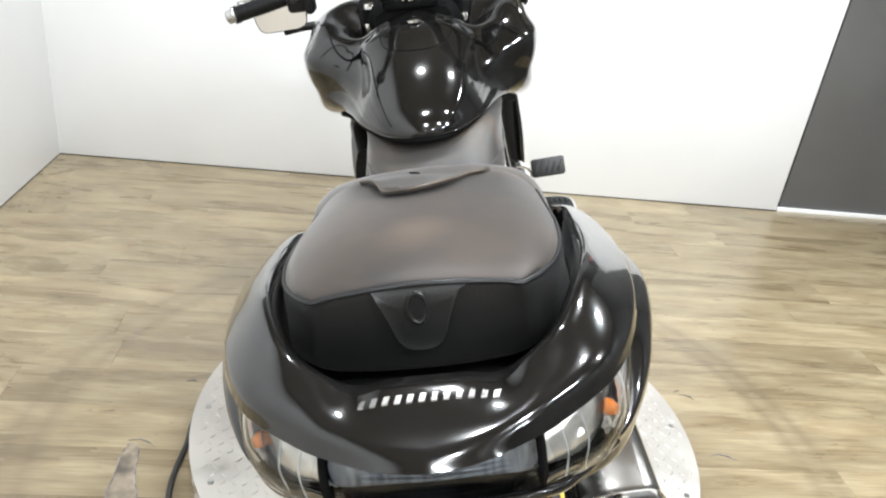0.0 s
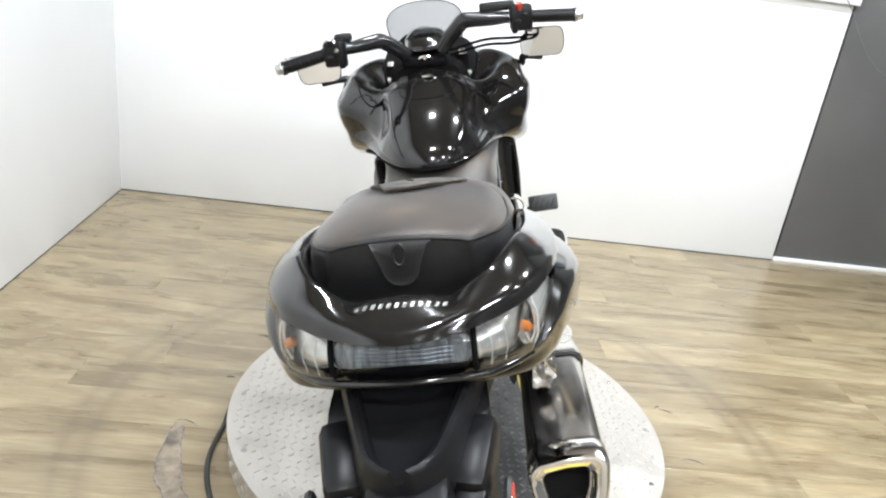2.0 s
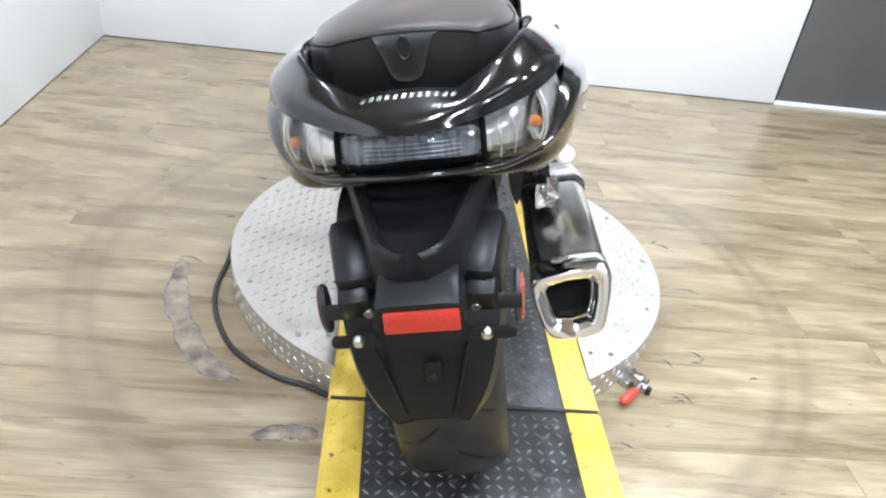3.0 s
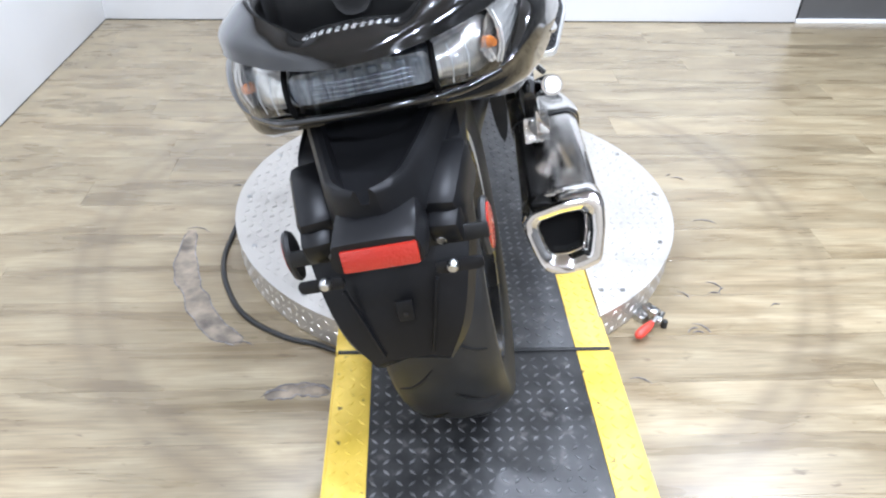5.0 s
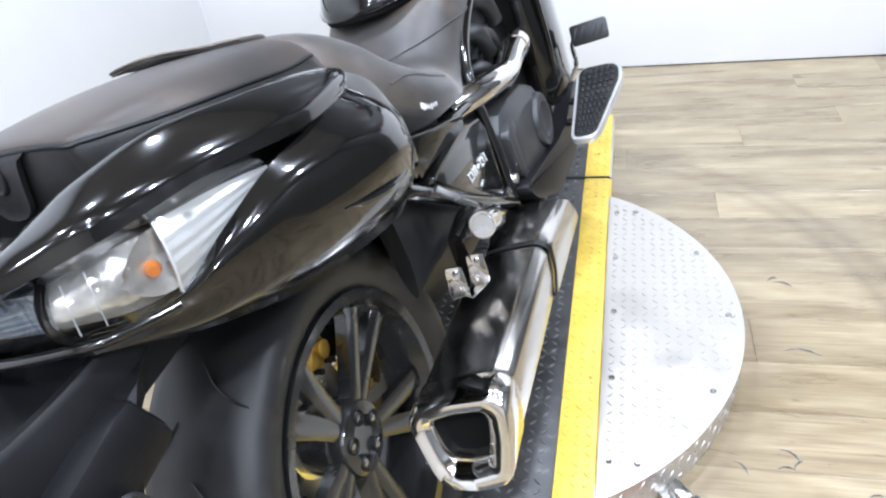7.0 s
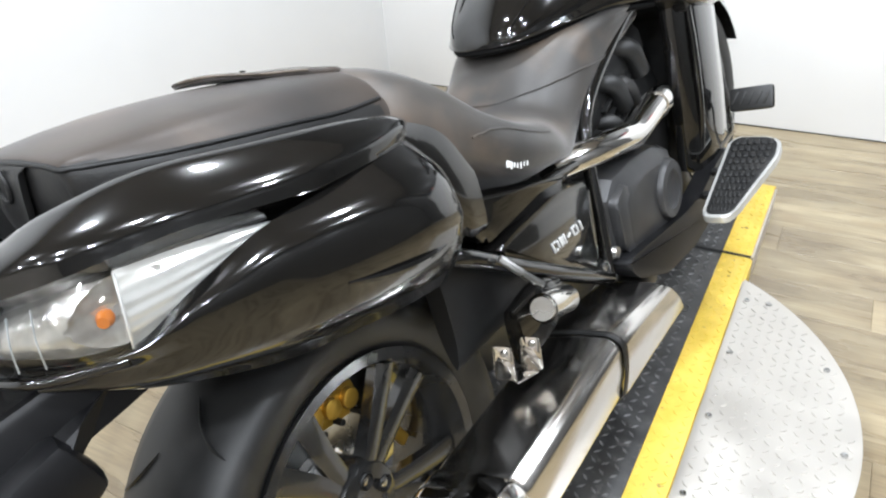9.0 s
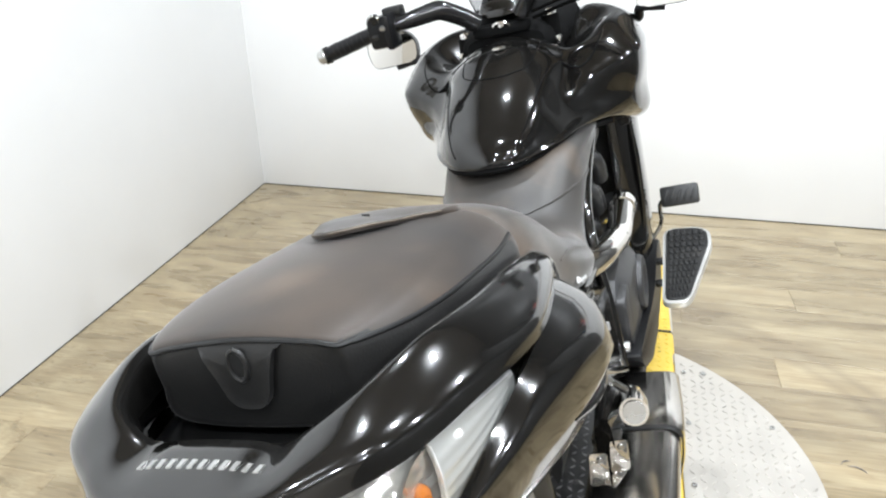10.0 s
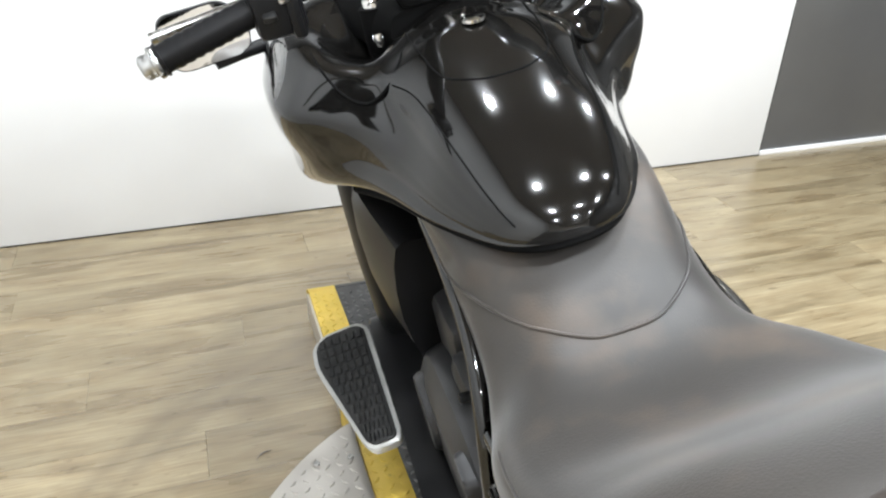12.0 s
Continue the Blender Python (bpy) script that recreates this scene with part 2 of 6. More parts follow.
def oak():
    """Pale oak vinyl: grain along the plank, one tone for each plank, dark knots, and worn rings round the turntable."""
    mat = shader("oak_vinyl", (0.5, 0.4, 0.27), 0.4, coat=0.5, coat_rough=0.3, spec=0.7)
    m, nodes, links, b = mat
    def node(kind, **values):
        n = nodes.new(kind)
        for k, v in values.items():
            n.inputs[k].default_value = v
        return n
    def ramp(a, c, p=(0.3, 0.7)):
        r = nodes.new("ShaderNodeValToRGB")
        for e, v, q in zip(r.color_ramp.elements, (a, c), p):
            e.color, e.position = (*v, 1), q
        return r
    def mixer(kind, fac):
        n = nodes.new("ShaderNodeMix")
        n.data_type, n.blend_type = "RGBA", kind
        n.inputs[0].default_value = fac
        return n
    co, info, geo = nodes.new("ShaderNodeTexCoord"), nodes.new("ShaderNodeObjectInfo"), nodes.new("ShaderNodeNewGeometry")
    shift = node("ShaderNodeVectorMath")
    shift.operation = "ADD"
    scale = node("ShaderNodeVectorMath")
    scale.operation = "SCALE"
    scale.inputs[0].default_value = (37, 91, 53)
    links.new(info.outputs["Random"], scale.inputs["Scale"])
    links.new(co.outputs["Object"], shift.inputs[0])
    links.new(scale.outputs[0], shift.inputs[1])
    def grain(stretch, sc, detail, dist=0.0):
        mp = node("ShaderNodeMapping", Scale=stretch)
        n = node("ShaderNodeTexNoise", Scale=sc, Detail=detail, Distortion=dist)
        links.new(shift.outputs[0], mp.inputs[0])
        links.new(mp.outputs[0], n.inputs["Vector"])
        return n
    broad, fine, knots = grain((1.2, 9, 1), 1.6, 5, 0.6), grain((3, 60, 1), 3.0, 6, 0.4), grain((6, 17, 1), 3.2, 2, 0.3)
    tone = ramp((0.205, 0.16, 0.094), (0.38, 0.315, 0.203), (0.3, 0.7))
    links.new(broad.outputs[0], tone.inputs[0])
    fine_r = ramp((0.74, 0.72, 0.7), (1.08, 1.08, 1.07), (0.3, 0.65))
    links.new(fine.outputs[0], fine_r.inputs[0])
    m1 = mixer("MULTIPLY", 1.0)
    links.new(tone.outputs[0], m1.inputs["A"])
    links.new(fine_r.outputs[0], m1.inputs["B"])
    plank = ramp((0.86, 0.85, 0.83), (1.1, 1.09, 1.07), (0.0, 1.0))
    links.new(info.outputs["Random"], plank.inputs[0])
    patches = grain((2.2, 6, 1), 2.4, 3, 0.8)
    patch_r = ramp((0.87, 0.83, 0.77), (1.06, 1.07, 1.06), (0.34, 0.64))
    links.new(patches.outputs[0], patch_r.inputs[0])
    m5 = mixer("MULTIPLY", 1.0)
    links.new(m1.outputs["Result"], m5.inputs["A"])
    links.new(patch_r.outputs[0], m5.inputs["B"])
    m2 = mixer("MULTIPLY", 1.0)
    links.new(m5.outputs["Result"], m2.inputs["A"])
    links.new(plank.outputs[0], m2.inputs["B"])
    knot_r = ramp((1, 1, 1), (0.42, 0.36, 0.31), (0.66, 0.8))
    links.new(knots.outputs[0], knot_r.inputs[0])
    m3 = mixer("MULTIPLY", 0.9)
    links.new(m2.outputs["Result"], m3.inputs["A"])
    links.new(knot_r.outputs[0], m3.inputs["B"])
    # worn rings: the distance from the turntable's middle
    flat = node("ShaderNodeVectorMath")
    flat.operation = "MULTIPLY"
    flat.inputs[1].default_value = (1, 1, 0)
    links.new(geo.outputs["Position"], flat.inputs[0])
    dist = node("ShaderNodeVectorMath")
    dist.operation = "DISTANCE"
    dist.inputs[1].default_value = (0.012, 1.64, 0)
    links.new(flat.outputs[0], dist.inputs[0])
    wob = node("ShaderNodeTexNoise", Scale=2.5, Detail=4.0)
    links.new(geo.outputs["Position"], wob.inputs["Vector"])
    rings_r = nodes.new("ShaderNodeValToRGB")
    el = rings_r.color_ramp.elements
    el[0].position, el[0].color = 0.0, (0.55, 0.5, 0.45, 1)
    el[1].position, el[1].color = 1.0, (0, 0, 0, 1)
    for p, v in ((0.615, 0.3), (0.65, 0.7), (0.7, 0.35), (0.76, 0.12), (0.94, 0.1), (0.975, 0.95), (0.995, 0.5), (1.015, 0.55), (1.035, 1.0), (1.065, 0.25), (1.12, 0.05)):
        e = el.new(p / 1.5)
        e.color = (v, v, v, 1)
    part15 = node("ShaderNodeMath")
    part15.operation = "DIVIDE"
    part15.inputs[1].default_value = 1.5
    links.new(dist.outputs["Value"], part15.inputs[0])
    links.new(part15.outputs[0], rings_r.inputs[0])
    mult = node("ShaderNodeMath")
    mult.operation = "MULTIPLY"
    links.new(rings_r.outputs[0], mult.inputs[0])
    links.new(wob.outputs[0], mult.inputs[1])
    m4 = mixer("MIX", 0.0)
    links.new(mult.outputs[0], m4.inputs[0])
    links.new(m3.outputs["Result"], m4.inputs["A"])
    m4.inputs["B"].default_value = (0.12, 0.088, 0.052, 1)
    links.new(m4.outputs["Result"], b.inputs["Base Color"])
    rough = ramp((0.22, 0.22, 0.22), (0.4, 0.4, 0.4))
    links.new(broad.outputs[0], rough.inputs[0])
    links.new(rough.outputs[0], b.inputs["Roughness"])
    bump = node("ShaderNodeBump", Strength=0.12, Distance=0.001)
    links.new(fine.outputs[0], bump.inputs["Height"])
    links.new(bump.outputs[0], b.inputs["Normal"])
    return m


OAK = oak()


for leather in (LEATHER, PADLEATHER, SIDELEATHER):
    leather.node_tree.nodes["Principled BSDF"].inputs["Sheen Weight"].default_value = {LEATHER: 0.3, PADLEATHER: 0.2, SIDELEATHER: 0.05}[leather]
    leather.node_tree.nodes["Principled BSDF"].inputs["Sheen Roughness"].default_value = 0.35


# ---- building helpers ----
def mesh_of(name, bm, mat, smooth=True):
    bmesh.ops.recalc_face_normals(bm, faces=bm.faces)
    me = bpy.data.meshes.new(name)
    bm.to_mesh(me)
    bm.free()
    me.materials.append(mat)
    if smooth:
        me.shade_smooth()
    return me


def part(name, bm, mat, parent=None, label="", smooth=True, angle=40):
    ob = new(name, mesh_of(name, bm, mat, smooth))
    if smooth:
        ob.data.set_sharp_from_angle(angle=radians(angle))
    if parent:
        ob.parent = parent
    if label:
        tagged(ob, label)
    return ob


def thing(name, label, category, m=None, kind="", group=""):
    ob = new(name)
    ob.empty_display_size = 0.1
    if m is not None:
        ob.matrix_world = m
    return tagged(ob, label, category, group, kind)


def spline(points, n, first=None, last=None):
    """n + 1 points along a smooth line through the given ones."""
    p = [np.array(q, float) for q in points]
    if len(p) == 2:
        return [p[0] + (p[1] - p[0]) * k / n for k in range(n + 1)]
    p = [2 * p[0] - p[1] if first is None else np.array(first, float), *p, 2 * p[-1] - p[-2] if last is None else np.array(last, float)]
    spans, out = len(p) - 3, []
    for k in range(n + 1):
        s = min(k / n * spans, spans - 1e-9)
        i, u = int(s), s - int(s)
        a, b, c, d = p[i:i + 4]
        out.append(0.5 * (2 * b + (c - a) * u + (2 * a - 5 * b + 4 * c - d) * u * u + (3 * b - a - 3 * c + d) * u ** 3))
    return out


def rings(rows, closed=True, caps=True, bm=None):
    """A skin over rows of points; closed: each row is a ring."""
    bm = bm or bmesh.new()
    vs = [[bm.verts.new(tuple(p)) for p in row] for row in rows]
    m = len(rows[0])
    for a, b in zip(vs, vs[1:]):
        for k in range(m if closed else m - 1):
            l = (k + 1) % m
            bm.faces.new((a[k], a[l], b[l], b[k]))
    if caps and closed:
        bm.faces.new(vs[0][::-1])
        bm.faces.new(vs[-1])
    return bm


def hull(stations, across=14, along=24, bm=None, caps=True):
    """A body, the same on both sides: stations of (y, half outline from top middle to bottom middle as (x, z))."""
    m = len(stations[0][1])
    lines = [spline([(y, *o[k]) for y, o in stations], along) for k in range(m)]
    rows = []
    for j in range(along + 1):
        h = [lines[k][j] for k in range(m)]
        half = spline(h, across, h[1] * (1, -1, 1), h[-2] * (1, -1, 1))
        ring = [(q[1], q[0], q[2]) for q in half]
        rows.append(ring + [(-x, y, z) for x, y, z in ring[-2:0:-1]])
    return rings(rows, True, caps, bm)


def tube(points, radius, n=40, sides=12, bm=None, caps=True, smooth=True):
    """A round bar along a smooth line; radius: one, or one for each given point."""
    line = spline(points, n) if smooth else [np.array(p, float) for p in points]
    n = len(line) - 1
    rad = spline([(r,) for r in radius], n) if isinstance(radius, (list, tuple)) else [(radius,)] * (n + 1)
    rows, up = [], None
    for k, p in enumerate(line):
        d = Vector(line[min(k + 1, n)] - line[max(k - 1, 0)]).normalized()
        up = Vector((0, 0, 1)) if up is None and abs(d.z) < 0.9 else (Vector((1, 0, 0)) if up is None else up)
        side = d.cross(up).normalized()
        up = side.cross(d).normalized()
        r = float(rad[k][0])
        rows.append([Vector(p) + r * (math.cos(a) * side + math.sin(a) * up) for a in [2 * math.pi * i / sides for i in range(sides)]])
    return rings(rows, True, caps, bm)


def lathe(profile, sides=48, axis="x", at=(0, 0, 0), bm=None, closed=False):
    """A turned body: profile of (along the axis, radius)."""
    rows = []
    for i in range(sides):
        a = 2 * math.pi * i / sides
        c, s = math.cos(a), math.sin(a)
        put = {"x": lambda l, r: (l, r * c, r * s), "y": lambda l, r: (r * c, l, r * s), "z": lambda l, r: (r * c, r * s, l)}[axis]
        rows.append([np.add(at, put(l, r)) for l, r in profile])
    bm = bm or bmesh.new()
    vs = [[bm.verts.new(tuple(p)) for p in row] for row in rows]
    m = len(profile)
    for i in range(sides):
        a, b = vs[i], vs[(i + 1) % sides]
        for k in range(m if closed else m - 1):
            l = (k + 1) % m
            bm.faces.new((a[k], a[l], b[l], b[k]))
    if not closed:
        for k in (0, m - 1):
            if profile[k][1] > 1e-6:
                bm.faces.new([v[k] for v in vs])
    bmesh.ops.remove_doubles(bm, verts=bm.verts, dist=1e-6)
    return bm


def block(size, at=(0, 0, 0), bevel=0.0, turn=None, bm=None, steps=2):
    """A box with rounded edges."""
    b = bmesh.new()
    bmesh.ops.create_cube(b, size=1.0, matrix=Matrix.Diagonal((*size, 1)))
    if bevel:
        bmesh.ops.bevel(b, geom=b.edges[:], offset=bevel, segments=steps, affect="EDGES", profile=0.5)
    bmesh.ops.transform(b, matrix=Matrix.Translation(at) @ (turn if turn is not None else Matrix.Identity(4)), verts=b.verts)
    if bm is None:
        return b
    me = bpy.data.meshes.new("scratch")
    b.to_mesh(me)
    b.free()
    bm.from_mesh(me)
    bpy.data.meshes.remove(me)
    return bm


def slab(outline, z0, z1, bevel=0.0, bm=None, m=None):
    """A flat plate of the outline (x, y) between two heights."""
    b = bmesh.new()
    bottom = [b.verts.new((x, y, z0)) for x, y in outline]
    top = [b.verts.new((x, y, z1)) for x, y in outline]
    b.faces.new(bottom[::-1])
    lid = b.faces.new(top)
    for k in range(len(outline)):
        l = (k + 1) % len(outline)
        b.faces.new((bottom[k], bottom[l], top[l], top[k]))
    if bevel:
        bmesh.ops.bevel(b, geom=list(lid.edges), offset=bevel, segments=2, affect="EDGES", profile=0.5)
    if m is not None:
        bmesh.ops.transform(b, matrix=m, verts=b.verts)
    if bm is None:
        return b
    me = bpy.data.meshes.new("scratch")
    b.to_mesh(me)
    b.free()
    bm.from_mesh(me)
    bpy.data.meshes.remove(me)
    return bm


def circle(cx, cy, r, n=24, a0=0.0, a1=2 * math.pi):
    return [(cx + r * math.cos(a0 + (a1 - a0) * k / n), cy + r * math.sin(a0 + (a1 - a0) * k / n)) for k in range(n)]


def rounded(points, r, steps=5):
    """The outline with its corners rounded."""
    out, n = [], len(points)
    for k in range(n):
        p, a, b = (Vector(points[i % n]) for i in (k, k - 1, k + 1))
        u, v = (a - p), (b - p)
        q = min(r, u.length * 0.45, v.length * 0.45)
        s, e = p + u.normalized() * q, p + v.normalized() * q
        for i in range(steps + 1):
            w = i / steps
            out.append(tuple((1 - w) ** 2 * s + 2 * w * (1 - w) * p + w * w * e))
    return out


# ---- the room ----
LEFT_X, BACK_Y, END_X, RIGHT_X, REAR_Y = -1.57, 3.413, 1.828, 2.95, -3.6
WHITE_H, CAP_H = 1.308, 1.388
HUB = (0.012, 1.64)


def wall(name, lo, hi, mat, label):
    size = [h - l for l, h in zip(lo, hi)]
    return tagged(part(name, block(size, [(l + h) / 2 for l, h in zip(lo, hi)], min(0.004, min(size) * 0.2)), mat, None), label, "wall", kind="structure")


wall("wall_left", (LEFT_X - 0.12, REAR_Y, 0), (LEFT_X, 4.3, CEILING_Z), WALL, "plain white painted showroom wall")
wall("wall_half", (LEFT_X - 0.03, BACK_Y, 0), (END_X, BACK_Y + 0.14, WHITE_H), WALL, "white half-height partition wall behind the motorcycle")
wall("wall_ledge", (LEFT_X - 0.03, BACK_Y - 0.028, WHITE_H + 0.001), (END_X + 0.014, BACK_Y + 0.42, CAP_H), WALL, "white boxed ledge on top of the half wall")
wall("wall_grey", (END_X + 0.016, BACK_Y + 0.012, 0), (RIGHT_X, BACK_Y + 0.425, CEILING_Z), GREY, "dark grey painted wall beside the partition")
wall("wall_grey_upper", (LEFT_X - 0.03, BACK_Y + 0.43, 0), (RIGHT_X, BACK_Y + 0.55, CEILING_Z), GREY, "dark grey painted wall behind the ledge")
wall("wall_right", (RIGHT_X, REAR_Y, 0), (RIGHT_X + 0.12, 4.3, CEILING_Z), GREY, "grey painted side wall")
wall("wall_rear", (LEFT_X - 0.12, REAR_Y - 0.12, 0), (RIGHT_X + 0.12, REAR_Y, CEILING_Z), DIM, "plain beige painted showroom wall")
wall("baseboard", (END_X + 0.004, BACK_Y - 0.002, 0), (RIGHT_X, BACK_Y + 0.011, 0.022), WALL, "thin white strip at the foot of the grey wall")
wall("trim_back", (LEFT_X + 0.001, BACK_Y - 0.0015, 0.0005), (END_X, BACK_Y + 0.01, 0.0065), DARK, "thin dark gap along the foot of the white wall")
wall("trim_left", (LEFT_X - 0.01, REAR_Y + 0.01, 0.0005), (LEFT_X + 0.0015, BACK_Y - 0.003, 0.0055), DARK, "thin dark gap along the foot of the white wall")
tagged(part("ceiling", block((6, 9, 0.1), (0.6, 0, CEILING_Z + 0.051)), CEIL), "dark brown-grey ceiling", "ceiling", kind="structure")
floor = tagged(part("floor", block((4.7, 7.3, 0.05), (0.68, 0.0, -0.0295)), DARK), "light oak vinyl plank floor with scuffs", "floor", kind="structure")
for lx, ly in LAMPS:
    can = thing("downlight", "round white recessed ceiling downlight", "ceiling light", pose(lx, ly, CEILING_Z), group="ceiling downlights")
    part("trim_ring", lathe([(0.0, 0.078), (-0.012, 0.08), (-0.014, 0.1), (0.0, 0.105)], 32, "z", closed=True), WALL, can)

# ---- the turntable ----
def lugs(inside, x0, x1, y0, y1, z, pitch=0.024, m=None):
    """Raised lozenges of a checker plate, crosswise by turns."""
    verts, faces = [], []
    nx, ny = int((x1 - x0) / pitch), int((y1 - y0) / pitch)
    for i in range(nx):
        for j in range(ny):
            cx, cy = x0 + (i + 0.5) * pitch, y0 + (j + 0.5) * pitch
            if not inside(cx, cy):
                continue
            a = radians(45 if (i + j) % 2 else -45)
            c, s = math.cos(a), math.sin(a)
            b = len(verts)
            for u, v, h in ((-0.0098, 0, 0), (0, -0.0033, 0), (0.0098, 0, 0), (0, 0.0033, 0), (-0.0062, 0, 0.0018), (0, -0.0016, 0.0021), (0.0062, 0, 0.0018), (0, 0.0016, 0.0021)):
                p = Vector((cx + u * c - v * s, cy + u * s + v * c, z + h))
                verts.append(tuple(m @ p) if m is not None else tuple(p))
            faces += [(b + k, b + (k + 1) % 4, b + 4 + (k + 1) % 4, b + 4 + k) for k in range(4)] + [(b + 4, b + 5, b + 6, b + 7)]
    return verts, faces


def tread(parent, mat, *args, **kw):
    verts, faces = lugs(*args, **kw)
    me = bpy.data.meshes.new("tread")
    me.from_pydata(verts, [], faces)
    me.materials.append(mat)
    ob = new("tread", me)
    ob.parent = parent
    return tagged(ob, kind="stuff")


RADIUS, TOP, IN_X = 0.617, 0.092, (-0.278, 0.32)
table = thing("turntable", "round aluminium checker-plate turntable with bolted half-moon plates", "turntable")
part("drum", lathe([(0.004, 0.58), (0.004, RADIUS - 0.006), (TOP - 0.006, RADIUS - 0.004), (TOP - 0.006, 0.58)], 96, "z", (*HUB, 0), closed=True), ALU, table, "checker-plate skirt of the turntable")
skirt_v, skirt_f = lugs(lambda x, y: True, 0, 3.9, 0.006, 0.0825, 0, 0.025)
skirt_v = [(HUB[0] + (RADIUS - 0.005 + h) * math.cos(u / RADIUS), HUB[1] + (RADIUS - 0.005 + h) * math.sin(u / RADIUS), v) for u, v, h in skirt_v]
me = bpy.data.meshes.new("tread")
me.from_pydata(skirt_v, [], skirt_f)
me.materials.append(ALU)
ob = new("tread", me)
ob.parent = table
tagged(ob, kind="stuff")
for s in (-1, 1):
    edge = IN_X[0] - 0.003 if s < 0 else IN_X[1] + 0.003
    a = math.acos((edge - HUB[0]) / RADIUS)
    arc = [a + (2 * math.pi - 2 * a) * k / 60 for k in range(61)] if s < 0 else [-a + 2 * a * k / 60 for k in range(61)]
    line = [(HUB[0] + RADIUS * math.cos(t), HUB[1] + RADIUS * math.sin(t)) for t in arc]
    plate = part("plate", slab(line, TOP - 0.006, TOP, 0.0012), ALU, table, "half-moon checker plate")
    tread(plate, ALU, lambda x, y, s=s, e=edge: (x - HUB[0]) ** 2 + (y - HUB[1]) ** 2 < (RADIUS - 0.02) ** 2 and s * (x - e) > 0.016, HUB[0] - RADIUS, HUB[0] + RADIUS, HUB[1] - RADIUS, HUB[1] + RADIUS, TOP)
    spots = [(HUB[0] + s * 0.586 * math.cos(radians(t)), HUB[1] + 0.586 * math.sin(radians(t))) for t in (-49, -24.5, 0, 24.5, 49)] + [(edge + s * 0.022, HUB[1] + d) for d in (-0.44, -0.22, 0.0, 0.22, 0.44)]
    for x, y in spots:
        part("plate_bolt", lathe([(0, 0.0068), (0.0025, 0.0068), (0.004, 0.006), (0.004, 0.003), (0.0025, 0.0)], 14, "z", (x, y, TOP)), STEEL, plate, "flush steel bolt")

runner = thing("wheel_runner", "black checker-plate wheel runner with yellow edges across the turntable", "ramp")
DECK = 0.0865
mid = (IN_X[0] + IN_X[1]) / 2
def lip(x0, x1, y, thick):
    """The front end of the runner: a plate that rolls over and down."""
    rows = []
    for k in range(9):
        a = radians(10 * k)
        rows.append([(x, y + r * math.sin(a), DECK - 0.05 + r * math.cos(a)) for x, r in ((x0, 0.05), (x1, 0.05), (x1, 0.05 - thick), (x0, 0.05 - thick))])
    return rings(rows)


STRIP = 0.075
INNER = (IN_X[1] - IN_X[0]) / 2 - STRIP
for name, y0, y1 in (("rear_deck", 0.55, 0.998), ("deck", 1.008, 2.289), ("front_deck", 2.299, 2.735)):
    deck = part(name, block((2 * INNER, y1 - y0, 0.05), (mid, (y0 + y1) / 2, DECK - 0.025), 0.002), BLACKPLATE, runner, "black checker-plate deck")
    tread(deck, TREADBLACK, lambda x, y: True, mid - INNER, mid + INNER, y0 + 0.004, y1 - 0.004, DECK)
    for s in (-1, 1):
        x = mid + s * (INNER + STRIP / 2)
        strip = part("edge_strip", block((STRIP, y1 - y0, 0.052), (x, (y0 + y1) / 2, DECK - 0.0255), 0.002), YELLOW, runner, "yellow painted edge strip")
        tread(strip, YELLOW, lambda x, y: True, x - STRIP / 2, x + STRIP / 2, y0 + 0.004, y1 - 0.004, DECK + 0.0005)
        front = name == "front_deck"
        part("side_plate", block((0.006, y1 - y0 - 0.004, DECK - 0.004), (mid + s * (INNER + STRIP + 0.003), (y0 + y1) / 2, (DECK - 0.004) / 2), 0.001), ALU if front else YELLOW, runner, "bare checker-plate side" if front else "yellow painted side plate")
part("front_lip", lip(mid - INNER, mid + INNER, 2.735, 0.008), BLACKPLATE, runner, "black plate rolled over the runner's end")
for s in (-1, 1):
    x = mid + s * (INNER + STRIP / 2)
    part("strip_lip", lip(x - STRIP / 2, x + STRIP / 2, 2.735, 0.0075), YELLOW, runner, "yellow plate rolled over the runner's end")
for y in (1.003, 2.294):
    part("hinge", tube([(IN_X[0], y, DECK - 0.001), (mid, y, DECK - 0.001), (IN_X[1], y, DECK - 0.001)], 0.0052, 4, 10), DARK, runner, "black hinge bar")
slope = Matrix.Translation((0, 0.55, DECK)) @ pose(0, 0, 0, 9.6, 0, 0)
ramp = part("ramp_deck", block((2 * INNER, 0.5, 0.012), (mid, -0.25, -0.006), 0.002), BLACKPLATE, runner, "black checker-plate ramp")
ramp.matrix_local = slope
tread(ramp, TREADBLACK, lambda x, y: True, mid - INNER, mid + INNER, -0.495, -0.005, 0.0)
for s in (-1, 1):
    x = mid + s * (INNER + STRIP / 2)
    strip = part("ramp_strip", block((STRIP, 0.5, 0.012), (x, -0.25, -0.0055), 0.002), YELLOW, runner, "yellow painted edge strip")
    strip.matrix_local = slope
    tread(strip, YELLOW, lambda x, y: True, x - STRIP / 2, x + STRIP / 2, -0.495, -0.005, 0.0005)

hose = thing("floor_cable", "dark rubber cable lying round the turntable", "cable")
part("sheath", tube([(-0.55, 1.94, 0.0068), (-0.613, 1.78, 0.0068), (-0.622, 1.68, 0.0068), (-0.62, 1.6, 0.0068), (-0.626, 1.481, 0.0068), (-0.609, 1.382, 0.0068), (-0.562, 1.272, 0.0068), (-0.505, 1.2, 0.0068), (-0.415, 1.14, 0.0068), (-0.347, 1.118, 0.0068), (-0.29, 1.09, 0.0068)], 0.0068, 60, 10), RUBBER, hose)

